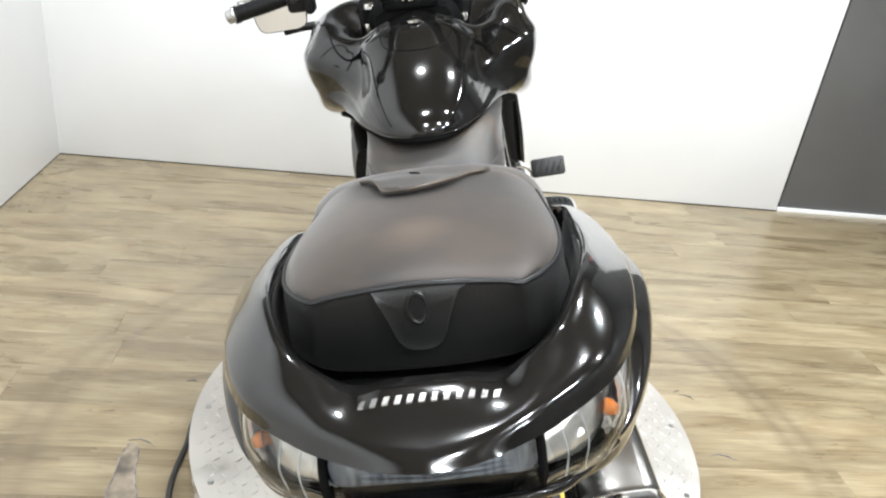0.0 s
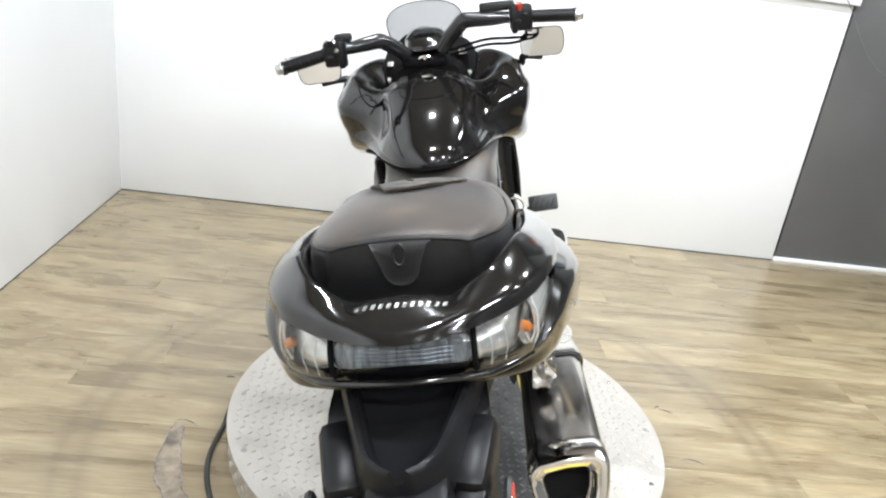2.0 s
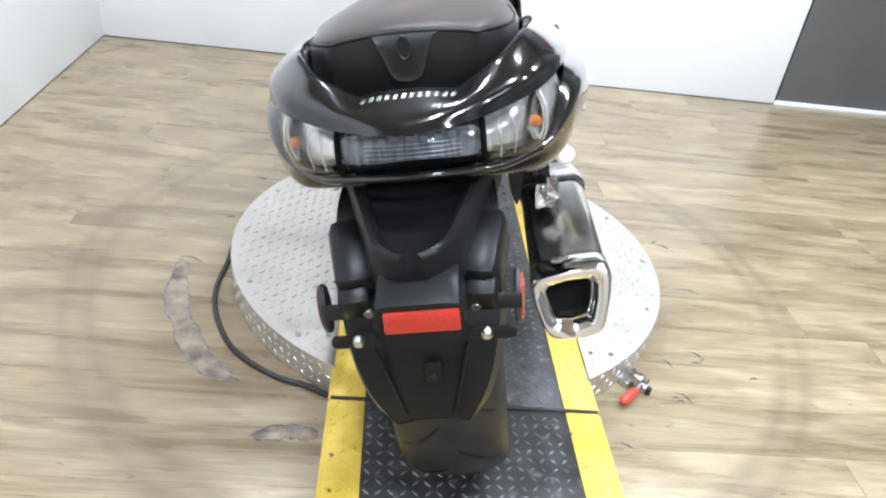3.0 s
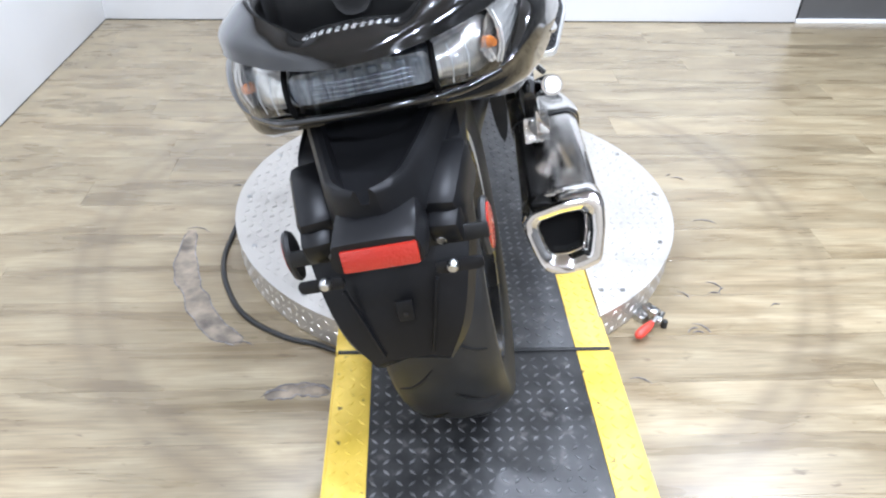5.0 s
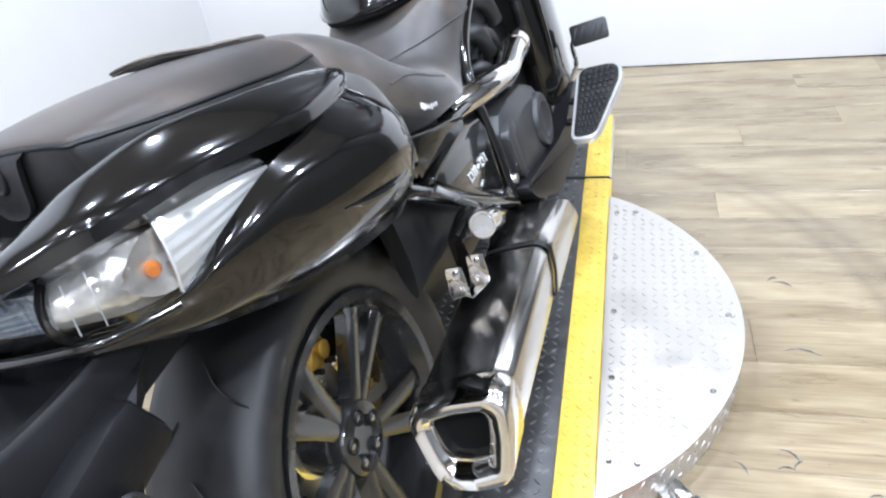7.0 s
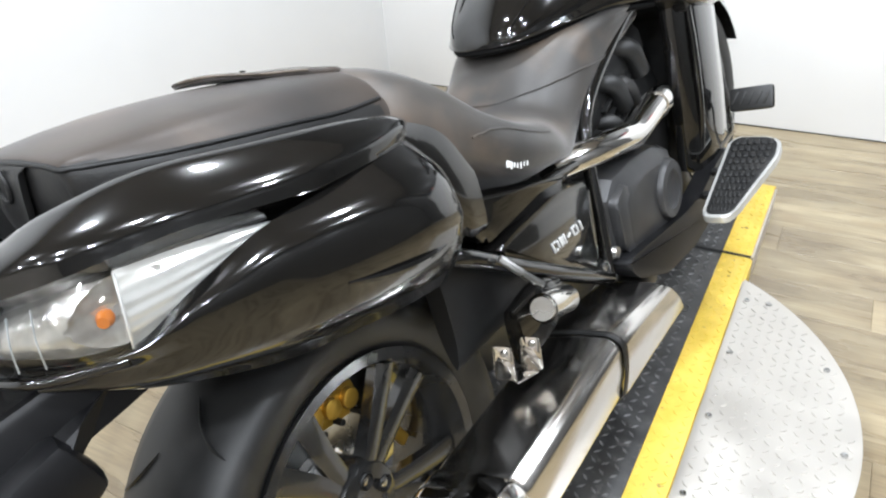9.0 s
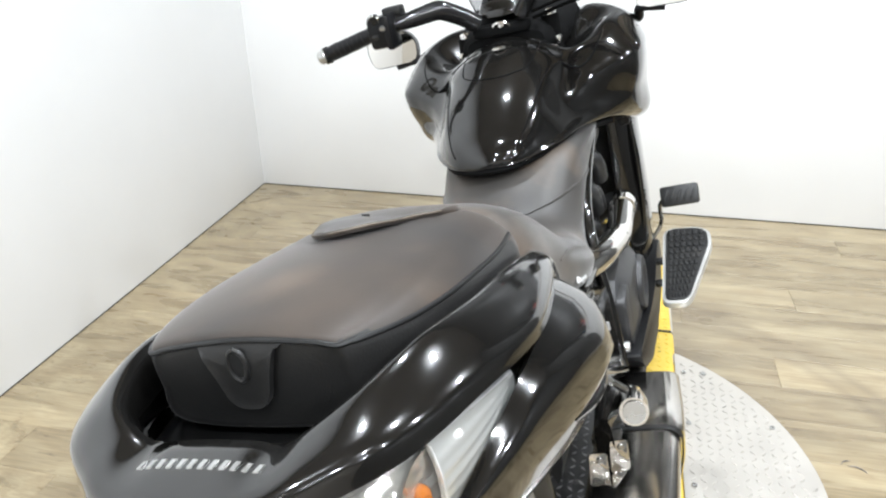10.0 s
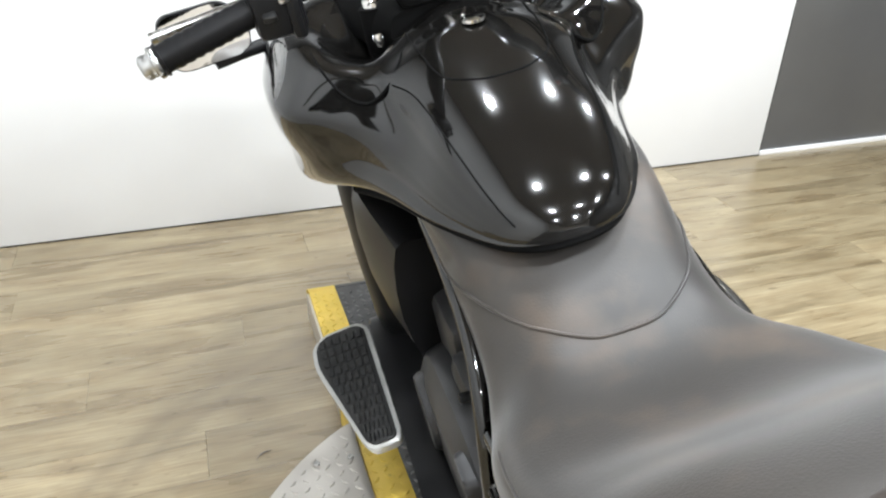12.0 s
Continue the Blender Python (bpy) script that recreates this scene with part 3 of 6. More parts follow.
clamp = thing("toggle_clamp", "steel toggle clamp with a red rubber handle beside the turntable", "clamp", Matrix.Translation((0.463, 1.17, 0)) @ Matrix.Diagonal((0.82, 0.82, 0.82, 1)) @ Matrix.Translation((-0.455, -1.2, 0)))
part("handle", tube([(0.462, 1.18, 0.03), (0.448, 1.165, 0.031), (0.43, 1.148, 0.03), (0.412, 1.133, 0.0265), (0.404, 1.126, 0.026)], [0.009, 0.0125, 0.0145, 0.0135, 0.006], 20, 14), REDGRIP, clamp, "red rubber handle")
part("lever_arm", tube([(0.462, 1.18, 0.03), (0.478, 1.196, 0.034), (0.49, 1.2, 0.034)], 0.006, 8, 8), STEEL, clamp)
part("bracket", block((0.03, 0.05, 0.03), (0.47, 1.222, 0.04), 0.004, pose(0, 0, 0, 0, 0, 35)), STEEL, clamp)
part("base", block((0.06, 0.05, 0.024), (0.452, 1.243, 0.012), 0.003, pose(0, 0, 0, 0, 0, 35)), STEEL, clamp)
part("jaw", block((0.014, 0.05, 0.012), (0.495, 1.2, 0.034), 0.003, pose(0, 0, 0, 0, 0, -30)), STEEL, clamp)
part("jaw_tip", lathe([(-0.025, 0.009), (0.0, 0.009), (0.003, 0.006)], 12, "z", (0.507, 1.193, 0.026)), RUBBER, clamp)


# ---- motorcycle ----
from mathutils.bvhtree import BVHTree

BIKE = pose(0.0145, 0.955, 0.086, 0, 0, -3.8) @ pose(0, 0, 0, 0, -13, 0)
bike = thing("motorcycle", "gloss black touring motorcycle leaning on its side stand on the turntable", "motorcycle", BIKE)


def skin(ob):
    """The surface of a part, to lay seams and badges on."""
    me = ob.data
    return BVHTree.FromPolygons([v.co[:] for v in me.vertices], [p.vertices[:] for p in me.polygons])


def on_skin(tree, p, lift=0.0):
    co, no, _, _ = tree.find_nearest(Vector(p))
    if no.dot(Vector(p) - Vector((0, p[1], 0.55))) < 0:
        no = -no
    return co + no * lift


def down_on(tree, x, y, lift=0.0, top=1.4):
    co, no, _, _ = tree.ray_cast(Vector((x, y, top)), Vector((0, 0, -1)))
    return Vector((x, y, 0.8)) if co is None else co + Vector((0, 0, lift))


def welt(name, tree, points, radius, mat, parent, lift=0.0, n=40, label="", sides=8):
    """A seam or piping along a line laid on a surface."""
    line = [on_skin(tree, p, lift) for p in spline(points, n)]
    return part(name, tube([tuple(p) for p in line], radius, n, sides, smooth=False), mat, parent, label)


def both(points):
    """A line from its middle to the right, made whole with its mirror image."""
    return [(-x, y, z) for x, y, z in points[:0:-1]] + list(points)


def flip(bm):
    bmesh.ops.transform(bm, matrix=Matrix.Diagonal((-1, 1, 1, 1)), verts=bm.verts)
    return bm


# rear wheel
AXLE = (0, 0, 0.308)
tyre_line = [(-0.072, 0.222), (-0.084, 0.24), (-0.093, 0.262), (-0.0925, 0.278), (-0.08, 0.292), (-0.055, 0.303), (0, 0.3105), (0.055, 0.303), (0.08, 0.292), (0.0925, 0.278), (0.093, 0.262), (0.084, 0.24), (0.072, 0.222), (0.06, 0.214), (-0.06, 0.214)]


def wheel(name, at, width, spokes, front=False):
    k = width / 0.19
    rim = part(name, lathe([(x * k, r) for x, r in ((-0.08, 0.222), (-0.078, 0.205), (-0.06, 0.198), (-0.03, 0.185), (0.03, 0.185), (0.06, 0.198), (0.078, 0.205), (0.08, 0.222), (0.06, 0.217), (-0.06, 0.217))], 72, "x", at, closed=True), WHEEL, bike, "graphite cast wheel with split spokes")
    part("tyre", lathe([(x * k, r) for x, r in tyre_line], 96, "x", at, closed=True), RUBBER, rim, "black rubber tyre with curved grooves")
    part("hub", lathe([(-0.05, 0.0), (-0.05, 0.05), (0.02, 0.06), (0.04, 0.062), (0.052, 0.055), (0.056, 0.035), (0.05, 0.03), (0.048, 0.0)], 40, "x", at), WHEEL, rim)
    for j in range(5):
        for s in (-1, 1):
            a0, a1 = radians(72 * j + 44.6 + s * 8), radians(72 * j + 44.6 + s * 11.5)
            rows = []
            for u in (0, 0.2, 0.5, 0.8, 1.0):
                a, r = a0 + (a1 - a0) * u, 0.045 + 0.15 * u
                x = 0.044 + 0.012 * u
                h, w = 0.028 - 0.006 * u, 0.0145 + 0.005 * u ** 2
                c, sn = math.cos(a), math.sin(a)
                ring = []
                for dx, dt in ((-h, -w * 0.6), (0.0, -w), (0.003, -w * 0.4), (0.003, w * 0.4), (0.0, w), (-h, w * 0.6)):
                    ring.append((at[0] + x + dx, at[1] + r * c - dt * sn, at[2] + r * sn + dt * c))
                rows.append(ring)
            part("spoke", rings(rows), WHEEL, rim, angle=25)
        if not front:
            a = radians(72 * j + 80.6)
            c = (at[0], at[1] + 0.036 * math.cos(a), at[2] + 0.036 * math.sin(a))
            part("lug_socket", lathe([(0.046, 0.0), (0.046, 0.0125), (0.0565, 0.013), (0.058, 0.0115), (0.05, 0.0095), (0.05, 0.0)], 20, "x", c), DARK, rim, "dark recessed wheel nut")
            part("lug_nut", lathe([(0.047, 0.0), (0.047, 0.007), (0.054, 0.007), (0.056, 0.004), (0.056, 0.0)], 6, "x", c), STEEL, rim, "bright steel wheel nut")
    return rim


rear = wheel("rear_wheel", AXLE, 0.19, 5)
for j in range(14):
    for s in (-1, 1):
        a = 2 * math.pi * j / 14 + (0.22 if s > 0 else 0)
        line = []
        for u in (0, 0.35, 0.7, 1.0):
            x = s * (0.012 + 0.066 * u)
            r = 0.3108 - 0.0185 * max(0, (abs(x) - 0.0) / 0.08) ** 2.2 + 0.0002
            b = a + 0.3 * u - 0.12 * u * u
            line.append((x, r * math.cos(b), 0.308 + r * math.sin(b)))
        part("tread_groove", tube(line, [0.001, 0.0026, 0.0026, 0.001], 12, 5), DARK, rear, "dark curved tread groove")
part("brake_disc", lathe([(-0.045, 0.06), (-0.045, 0.128), (-0.04, 0.128), (-0.04, 0.06)], 48, "x", AXLE, closed=True), STEEL, bike, "steel brake disc")
cal = part("brake_caliper", block((0.05, 0.115, 0.055), (-0.03, 0.038, 0.428), 0.012, pose(0, 0, 0, -12, 0, 0)), GOLD, bike, "gold-coloured brake caliper")
for dy in (-0.035, 0.0, 0.035):
    part("piston_boss", lathe([(0, 0.015), (0.012, 0.015), (0.014, 0.012), (0.014, 0.0)], 20, "x", (-0.008, 0.038 + dy, 0.432 - dy * 0.2)), GOLD, cal)
    part("pad_pin", lathe([(0, 0.005), (0.018, 0.005), (0.018, 0.0)], 10, "x", (-0.008, 0.04 + dy, 0.408 - dy * 0.2)), DARK, cal)
part("torque_arm", block((0.012, 0.022, 0.1), (-0.03, 0.15, 0.3), 0.004, pose(0, 0, 0, 25, 0, 0)), GOLD, bike, "gold-coloured brake bracket")
part("swingarm", hull([(-0.04, [(0, 0.34), (0.03, 0.335), (0.035, 0.3), (0, 0.27)]), (0.2, [(0, 0.4), (0.04, 0.39), (0.05, 0.33), (0, 0.28)]), (0.5, [(0, 0.44), (0.06, 0.42), (0.07, 0.36), (0, 0.3)])], 8, 10), DARK, bike).location.x = -0.125

# front wheel and fork
front = wheel("front_wheel", (0.0, 1.6, 0.306), 0.13, 5, True)
for s in (-1, 1):
    part("fork_leg", tube([(s * 0.1, 1.6, 0.3), (s * 0.1, 1.46, 0.62), (s * 0.1, 1.36, 0.86)], [0.03, 0.027, 0.024], 12, 14), DARK, bike)
    part("front_brake_disc", lathe([(s * 0.06, 0.09), (s * 0.06, 0.148), (s * 0.065, 0.148), (s * 0.065, 0.09)], 48, "x", (0, 1.6, 0.306), closed=True), STEEL, bike)
    part("front_caliper", block((0.04, 0.05, 0.1), (s * 0.075, 1.49, 0.36), 0.01, pose(0, 0, 0, 25, 0, 0)), GOLD, bike, "gold-coloured brake caliper")
fender_rows = []
for k in range(15):
    a = radians(20 + 150 * k / 14)
    fender_rows.append([(x, 1.6 + r * math.cos(a), 0.306 + r * math.sin(a)) for x, r in ((-0.085, 0.3), (-0.075, 0.332), (-0.04, 0.346), (0, 0.35), (0.04, 0.346), (0.075, 0.332), (0.085, 0.3), (0.075, 0.325), (0, 0.344), (-0.075, 0.325))])
part("front_fender", rings(fender_rows), PAINT, bike)

# engine, frame and everything dark inside
part("engine_block", hull([(0.24, [(0, 0.56), (0.06, 0.55), (0.08, 0.4), (0, 0.3)]), (0.5, [(0, 0.55), (0.09, 0.54), (0.12, 0.4), (0, 0.2)]), (0.8, [(0, 0.6), (0.1, 0.58), (0.13, 0.36), (0, 0.17)]), (1.1, [(0, 0.62), (0.1, 0.6), (0.12, 0.36), (0, 0.2)])], 10, 14), DARK, bike)
part("radiator", block((0.3, 0.05, 0.42), (0, 1.2, 0.52), 0.01, pose(0, 0, 0, -8, 0, 0)), DARK, bike)
part("inner_frame", hull([(0.1, [(0, 0.78), (0.1, 0.77), (0.13, 0.68), (0, 0.62)]), (0.5, [(0, 0.62), (0.09, 0.6), (0.1, 0.52), (0, 0.5)]), (1.0, [(0, 0.7), (0.12, 0.7), (0.12, 0.6), (0, 0.56)])], 10, 14), DARK, bike)
for k in range(7):
    part("cylinder_fin", block((0.2, 0.16, 0.008), (0.03, 0.86, 0.46 + 0.025 * k), 0.003, pose(0, 0, 0, 20, 0, 0)), DARK, bike)
for k, (y, z, r) in enumerate(((0.8, 0.62, 0.02), (0.86, 0.6, 0.016), (0.9, 0.66, 0.022), (0.78, 0.55, 0.015))):
    part("intake_hose", tube([(0.06, y, z), (0.13, y + 0.02, z + 0.01), (0.135, y + 0.06, z - 0.05)], r, 10, 10), RUBBER, bike, "black rubber hose")


def side(s):
    """Engine cover, frame rails, panels and footboard of one side (1: right, -1: left)."""
    def put(name, bm, mat, parent=bike, label="", angle=40):
        return part(name, flip(bm) if s < 0 else bm, mat, parent, label, angle=angle)

    def plate(name, outline, x0, x1, mat, r=0.01, parent=bike, label="", bevel=0.004):
        m = Matrix(((0, 0, 1, 0), (1, 0, 0, 0), (0, 1, 0, 0), (0, 0, 0, 1)))
        return put(name, slab(rounded(outline, r), x0, x1, bevel, m=m), mat, parent, label)

    # faceted clutch cover
    base = [(0.588, 0.375), (0.59, 0.488), (0.628, 0.515), (0.72, 0.515), (0.835, 0.497), (0.92, 0.458), (0.948, 0.395), (0.908, 0.322), (0.79, 0.28), (0.655, 0.318)]
    cy, cz = 0.765, 0.4
    rows = []
    for x, k in ((0.1, 1.04), (0.17, 1.0), (0.188, 0.94), (0.206, 0.74), (0.21, 0.66)):
        rows.append([(x, cy + (y - cy) * k, cz + (z - cz) * k) for y, z in base])
    cover = put("engine_cover", rings(rows), ENGINE, bike, "satin grey cast engine cover", 22)
    put("cover_cap", lathe([(0.2, 0.0), (0.2, 0.062), (0.212, 0.062), (0.22, 0.057), (0.221, 0.04), (0.216, 0.034), (0.216, 0.0)], 32, "x", (0, 0.835, 0.4)), ENGINE, cover)
    plate("cover_rib", [(0.6, 0.48), (0.65, 0.5), (0.668, 0.44), (0.655, 0.35), (0.605, 0.385)], 0.17, 0.208, ENGINE, 0.012, cover, bevel=0.008)
    for y, z in ((0.6, 0.42), (0.7, 0.53), (0.9, 0.46), (0.88, 0.3), (0.7, 0.27)):
        put("cover_bolt", lathe([(0.16, 0.008), (0.176, 0.008), (0.178, 0.005), (0.178, 0.0)], 6, "x", (0, y, z)), DARK, cover)
    # chrome header pipe and its clamp
    if s > 0:
        put("header_pipe", tube([(0.13, 0.53, 0.575), (0.168, 0.61, 0.572), (0.185, 0.7, 0.56), (0.188, 0.76, 0.548), (0.188, 0.84, 0.556), (0.186, 0.915, 0.56), (0.165, 0.965, 0.545), (0.12, 0.99, 0.51)], 0.027, 30, 18), CHROME, bike, "polished chrome exhaust header pipe")
        put("pipe_collar", tube([(0.188, 0.88, 0.559), (0.187, 0.905, 0.56)], 0.0305, 4, 18), CHROME, bike, "polished chrome collar")
    else:
        put("gear_housing", block((0.06, 0.14, 0.13), (0.13, 0.86, 0.5), 0.02), ENGINE, bike, "satin grey gear housing")
        put("gear_housing", block((0.07, 0.09, 0.09), (0.135, 0.74, 0.5), 0.018), ENGINE, bike, "satin grey gear housing")
        put("pipe_cover", tube([(0.13, 1.06, 0.62), (0.15, 1.0, 0.55), (0.15, 0.96, 0.44)], 0.022, 12, 12), DARK, bike)
    # frame rails
    put("frame_rail", tube([(0.19, 0.56, 0.365), (0.182, 0.576, 0.47), (0.165, 0.607, 0.578), (0.152, 0.658, 0.628), (0.144, 0.74, 0.668), (0.143, 0.86, 0.716), (0.145, 0.95, 0.75)], 0.0115, 40, 14), PAINT, bike, "gloss black frame tube")
    put("frame_bolt", lathe([(0.178, 0.0), (0.178, 0.012), (0.192, 0.012), (0.194, 0.009), (0.194, 0.0)], 16, "x", (0, 0.547, 0.384)), STEEL, bike, "bright steel bolt")
    put("frame_cap", lathe([(0.17, 0.0), (0.17, 0.014), (0.19, 0.014), (0.207, 0.01), (0.207, 0.0)], 20, "x", (0, 0.574, 0.398)), STEEL, bike, "bright steel cap")
    put("lower_rail", tube([(0.16, 0.17, 0.61), (0.178, 0.2, 0.592), (0.185, 0.38, 0.468), (0.185, 0.565, 0.35)], 0.014, 20, 12), PAINT, bike, "gloss black frame tube")
    put("upper_rail", tube([(0.15, 0.22, 0.615), (0.16, 0.34, 0.6), (0.165, 0.46, 0.588), (0.165, 0.585, 0.57)], 0.009, 14, 10), PAINT, bike, "gloss black frame tube")
    # side cover with its lettering
    plate("side_trim", [(0.19, 0.66), (0.255, 0.655), (0.36, 0.62), (0.5, 0.583), (0.49, 0.567), (0.3, 0.585), (0.245, 0.588)], 0.12, 0.176, PAINT, 0.014, bike, "gloss black trim below the seat", 0.008)
    cover = plate("side_cover", [(0.25, 0.573), (0.3, 0.579), (0.436, 0.577), (0.548, 0.55), (0.535, 0.393), (0.5, 0.4), (0.38, 0.485)], 0.14, 0.188, PAINT, 0.02, bike, "gloss black side cover", 0.01)
    for y, w, h, dz in ((0.395, 0.0035, 0.02, 0), (0.403, 0.005, 0.003, 0.008), (0.403, 0.005, 0.003, -0.008), (0.411, 0.0035, 0.016, 0), (0.42, 0.0035, 0.02, 0), (0.4265, 0.0035, 0.018, 0), (0.434, 0.0035, 0.02, 0), (0.449, 0.011, 0.0035, 0), (0.464, 0.0035, 0.018, 0), (0.471, 0.005, 0.003, 0.008), (0.471, 0.005, 0.003, -0.008), (0.479, 0.0035, 0.018, 0), (0.493, 0.004, 0.02, 0)):
        put("badge_bar", block((0.003, w, h), (0.1888, y - dz * 0.4, 0.503 - 0.1 * (y - 0.393) + dz), 0.0007, pose(0, 0, 0, 18, 0, 0)), PAPER, cover, "plain silver lettering bar")
    # leg fairing
    fair = []
    for y, x, z0, z1 in ((1.06, 0.175, 0.34, 0.72), (1.075, 0.2, 0.33, 0.715), (1.13, 0.214, 0.3, 0.705), (1.2, 0.215, 0.27, 0.7), (1.27, 0.205, 0.25, 0.695), (1.33, 0.175, 0.24, 0.69)):
        if s < 0:
            x, y, z0, z1 = x + 0.026, y + 0.05, z0, z1 - 0.05
        fair.append([(x - 0.02, y, z1), (x - 0.004, y, z1 + 0.002), (x, y, z1 - 0.01), (x + 0.004, y, (z0 + z1) / 2), (x, y, z0 + 0.01), (x - 0.004, y, z0), (x - 0.02, y, z0), (x - 0.02, y, (z0 + z1) / 2)])
    put("leg_fairing", rings(fair), PAINT if s > 0 else PLASTIC, bike, "black leg fairing panel", 60)
    put("fairing_rib", tube([(0.205, 1.085, 0.7), (0.212, 1.08, 0.6), (0.21, 1.085, 0.48), (0.2, 1.09, 0.38)], 0.008, 14, 10), PAINT, bike)
    put("fairing_mount", block((0.05, 0.05, 0.035), (0.185, 1.09, 0.71), 0.008), PLASTIC, bike)
    if s < 0:
        put("inner_shroud", hull([(0.9, [(0, 0.66), (0.05, 0.65), (0.06, 0.5), (0, 0.34)]), (1.08, [(0, 0.68), (0.075, 0.67), (0.08, 0.48), (0, 0.3)]), (1.26, [(0, 0.68), (0.06, 0.66), (0.07, 0.48), (0, 0.28)])], 10, 10), PLASTIC, bike, "satin black inner shroud").location.x = -0.145
    # long guard that carries the footboard
    guard = plate("floorboard_guard", [(1.2, 0.345), (1.1, 0.34), (0.98, 0.32), (0.86, 0.33), (0.7, 0.36), (0.56, 0.385), (0.6, 0.33), (0.74, 0.262), (0.9, 0.235), (1.1, 0.24), (1.24, 0.3)], 0.186, 0.226 if s > 0 else 0.262, PLASTIC, 0.03, bike, "satin black plastic footboard guard", 0.008)
    # footboard
    lie = Matrix.Translation((0 if s > 0 else 0.02, 0.915, 0.303)) @ pose(0, 0, 0, 15, 0 if s > 0 else 3, 0)
    rim = [(0.243, -0.012), (0.243, 0.25), (0.262, 0.265), (0.33, 0.262), (0.357, 0.24), (0.36, 0.19), (0.312, 0.012), (0.298, -0.012)]
    board = put("footboard", slab(rounded(rim, 0.022), -0.012, 0.004, 0.004, m=lie), FOOT, bike, "light grey metal footboard with a ribbed rubber pad")
    pad = [(0.251, -0.003), (0.251, 0.246), (0.268, 0.257), (0.328, 0.254), (0.349, 0.236), (0.352, 0.19), (0.306, 0.012), (0.294, -0.003)]
    put("rubber_pad", slab(rounded(pad, 0.015), 0.004, 0.008, 0.002, m=lie), RUBBER, board, "black ribbed rubber pad")
    ribs = bmesh.new()
    for k in range(11):
        v = 0.011 + 0.0225 * k
        right = 0.348 if v > 0.19 else 0.306 + (v - 0.012) * 0.24
        for j in range(6):
            x0 = 0.256 + (right - 0.261) * j / 6
            block(((right - 0.261) / 6 - 0.0035, 0.0175, 0.004), (x0 + (right - 0.261) / 12, v, 0.0095), 0.0014, pose(0, 0, 0, 0, 0, 6), ribs, 1)
    bmesh.ops.transform(ribs, matrix=lie, verts=ribs.verts)
    tagged(put("pad_ribs", ribs, RUBBER, board), kind="stuff")
    for v in (0.07, 0.15):
        put("board_hinge", block((0.02, 0.016, 0.014), (0, 0, 0), 0.003, lie @ Matrix.Translation((0.236, v, -0.006))), DARK, board)
    return guard


FOOT = vary(shader("footboard_metal", (0.6, 0.6, 0.58), 0.35, 0.5), 15, (0.52, 0.52, 0.5), (0.66, 0.66, 0.64))[0]
side(1)
side(-1)

# brake pedal
pedal = part("brake_pedal", tube([(0.2, 1.18, 0.33), (0.238, 1.192, 0.38), (0.242, 1.19, 0.436), (0.266, 1.185, 0.46)], 0.0055, 20, 8), STEEL, bike, "steel brake pedal with a rubber pad")
part("pedal_pad", block((0.094, 0.02, 0.052), (0.293, 1.182, 0.46), 0.007, pose(0, 0, 0, -25, -3, 0)), RUBBER, pedal, "black ribbed rubber pedal pad")
for k in range(5):
    part("pad_rib", block((0.005, 0.006, 0.03), (0.26 + 0.0165 * k, 1.171, 0.466), 0.0015, pose(0, 0, 0, -25, 25, 0)), RUBBER, pedal)

# muffler
TRAP = [(0.156, 0.36), (0.17, 0.377), (0.23, 0.388), (0.286, 0.391), (0.303, 0.376), (0.3, 0.33), (0.286, 0.272), (0.24, 0.26), (0.19, 0.264), (0.176, 0.285), (0.164, 0.325)]
def trap(y, k=1.0, dx=0.0, dz=0.0, r=0.015):
    cx, cz = 0.222, 0.325
    return [(cx + (x - cx) * k + dx, y, cz + (z - cz) * k + dz) for x, z in rounded(TRAP, r * k, 6)]


muffler = part("muffler", rings([trap(0.39, 0.9), trap(0.36, 0.96), trap(0.2, 0.98), trap(0.045, 0.98), trap(0.036, 0.955), trap(0.03, 0.99)]), MUFFLER, bike, "polished chrome exhaust muffler with a trapezoid outlet", angle=50)
slant = lambda row: [(x, y - 0.008 - (0.33 - z) * 0.34, z) for x, y, z in row]
part("outlet_trim", rings([trap(0.034, 0.985), trap(0.03, 1.02)] + [slant(trap(y, k)) for y, k in ((-0.008, 1.035), (-0.022, 1.035), (-0.029, 1.0), (-0.0315, 0.95), (-0.028, 0.74), (-0.02, 0.59), (-0.008, 0.53), (0.03, 0.5))]), CHROME, muffler, "polished chrome outlet trim", angle=55)
# Matt black plug painted for the shaded depth of the opening.
part("outlet", rings([slant(trap(0.008, 0.53)), slant(trap(0.026, 0.51)), slant(trap(0.026, 0.3))]), VOID, muffler, "black plug for the shaded inside of the exhaust outlet")
part("clamp_band", rings([trap(0.352, 0.99), trap(0.35, 1.022), trap(0.34, 1.022), trap(0.338, 0.99)], caps=False), DARK, muffler, "dark seal band")
part("heat_shield", rings([[(x, y - 0.9 * (z - 0.33) * k, z) for x, y, z in row] for row, k in ((trap(0.345, 1.05), 0), (trap(0.36, 1.055), 0), (trap(0.46, 1.03, -0.004, -0.016), 0.5), (trap(0.58, 0.98, -0.014, -0.05), 1), (trap(0.585, 0.95, -0.014, -0.05), 1))]), MUFFLER, muffler, "polished chrome heat shield", angle=50)
part("front_pipe", tube([(0.2, 0.5, 0.31), (0.19, 0.62, 0.28), (0.16, 0.75, 0.25)], 0.035, 14, 16), DARK, muffler)
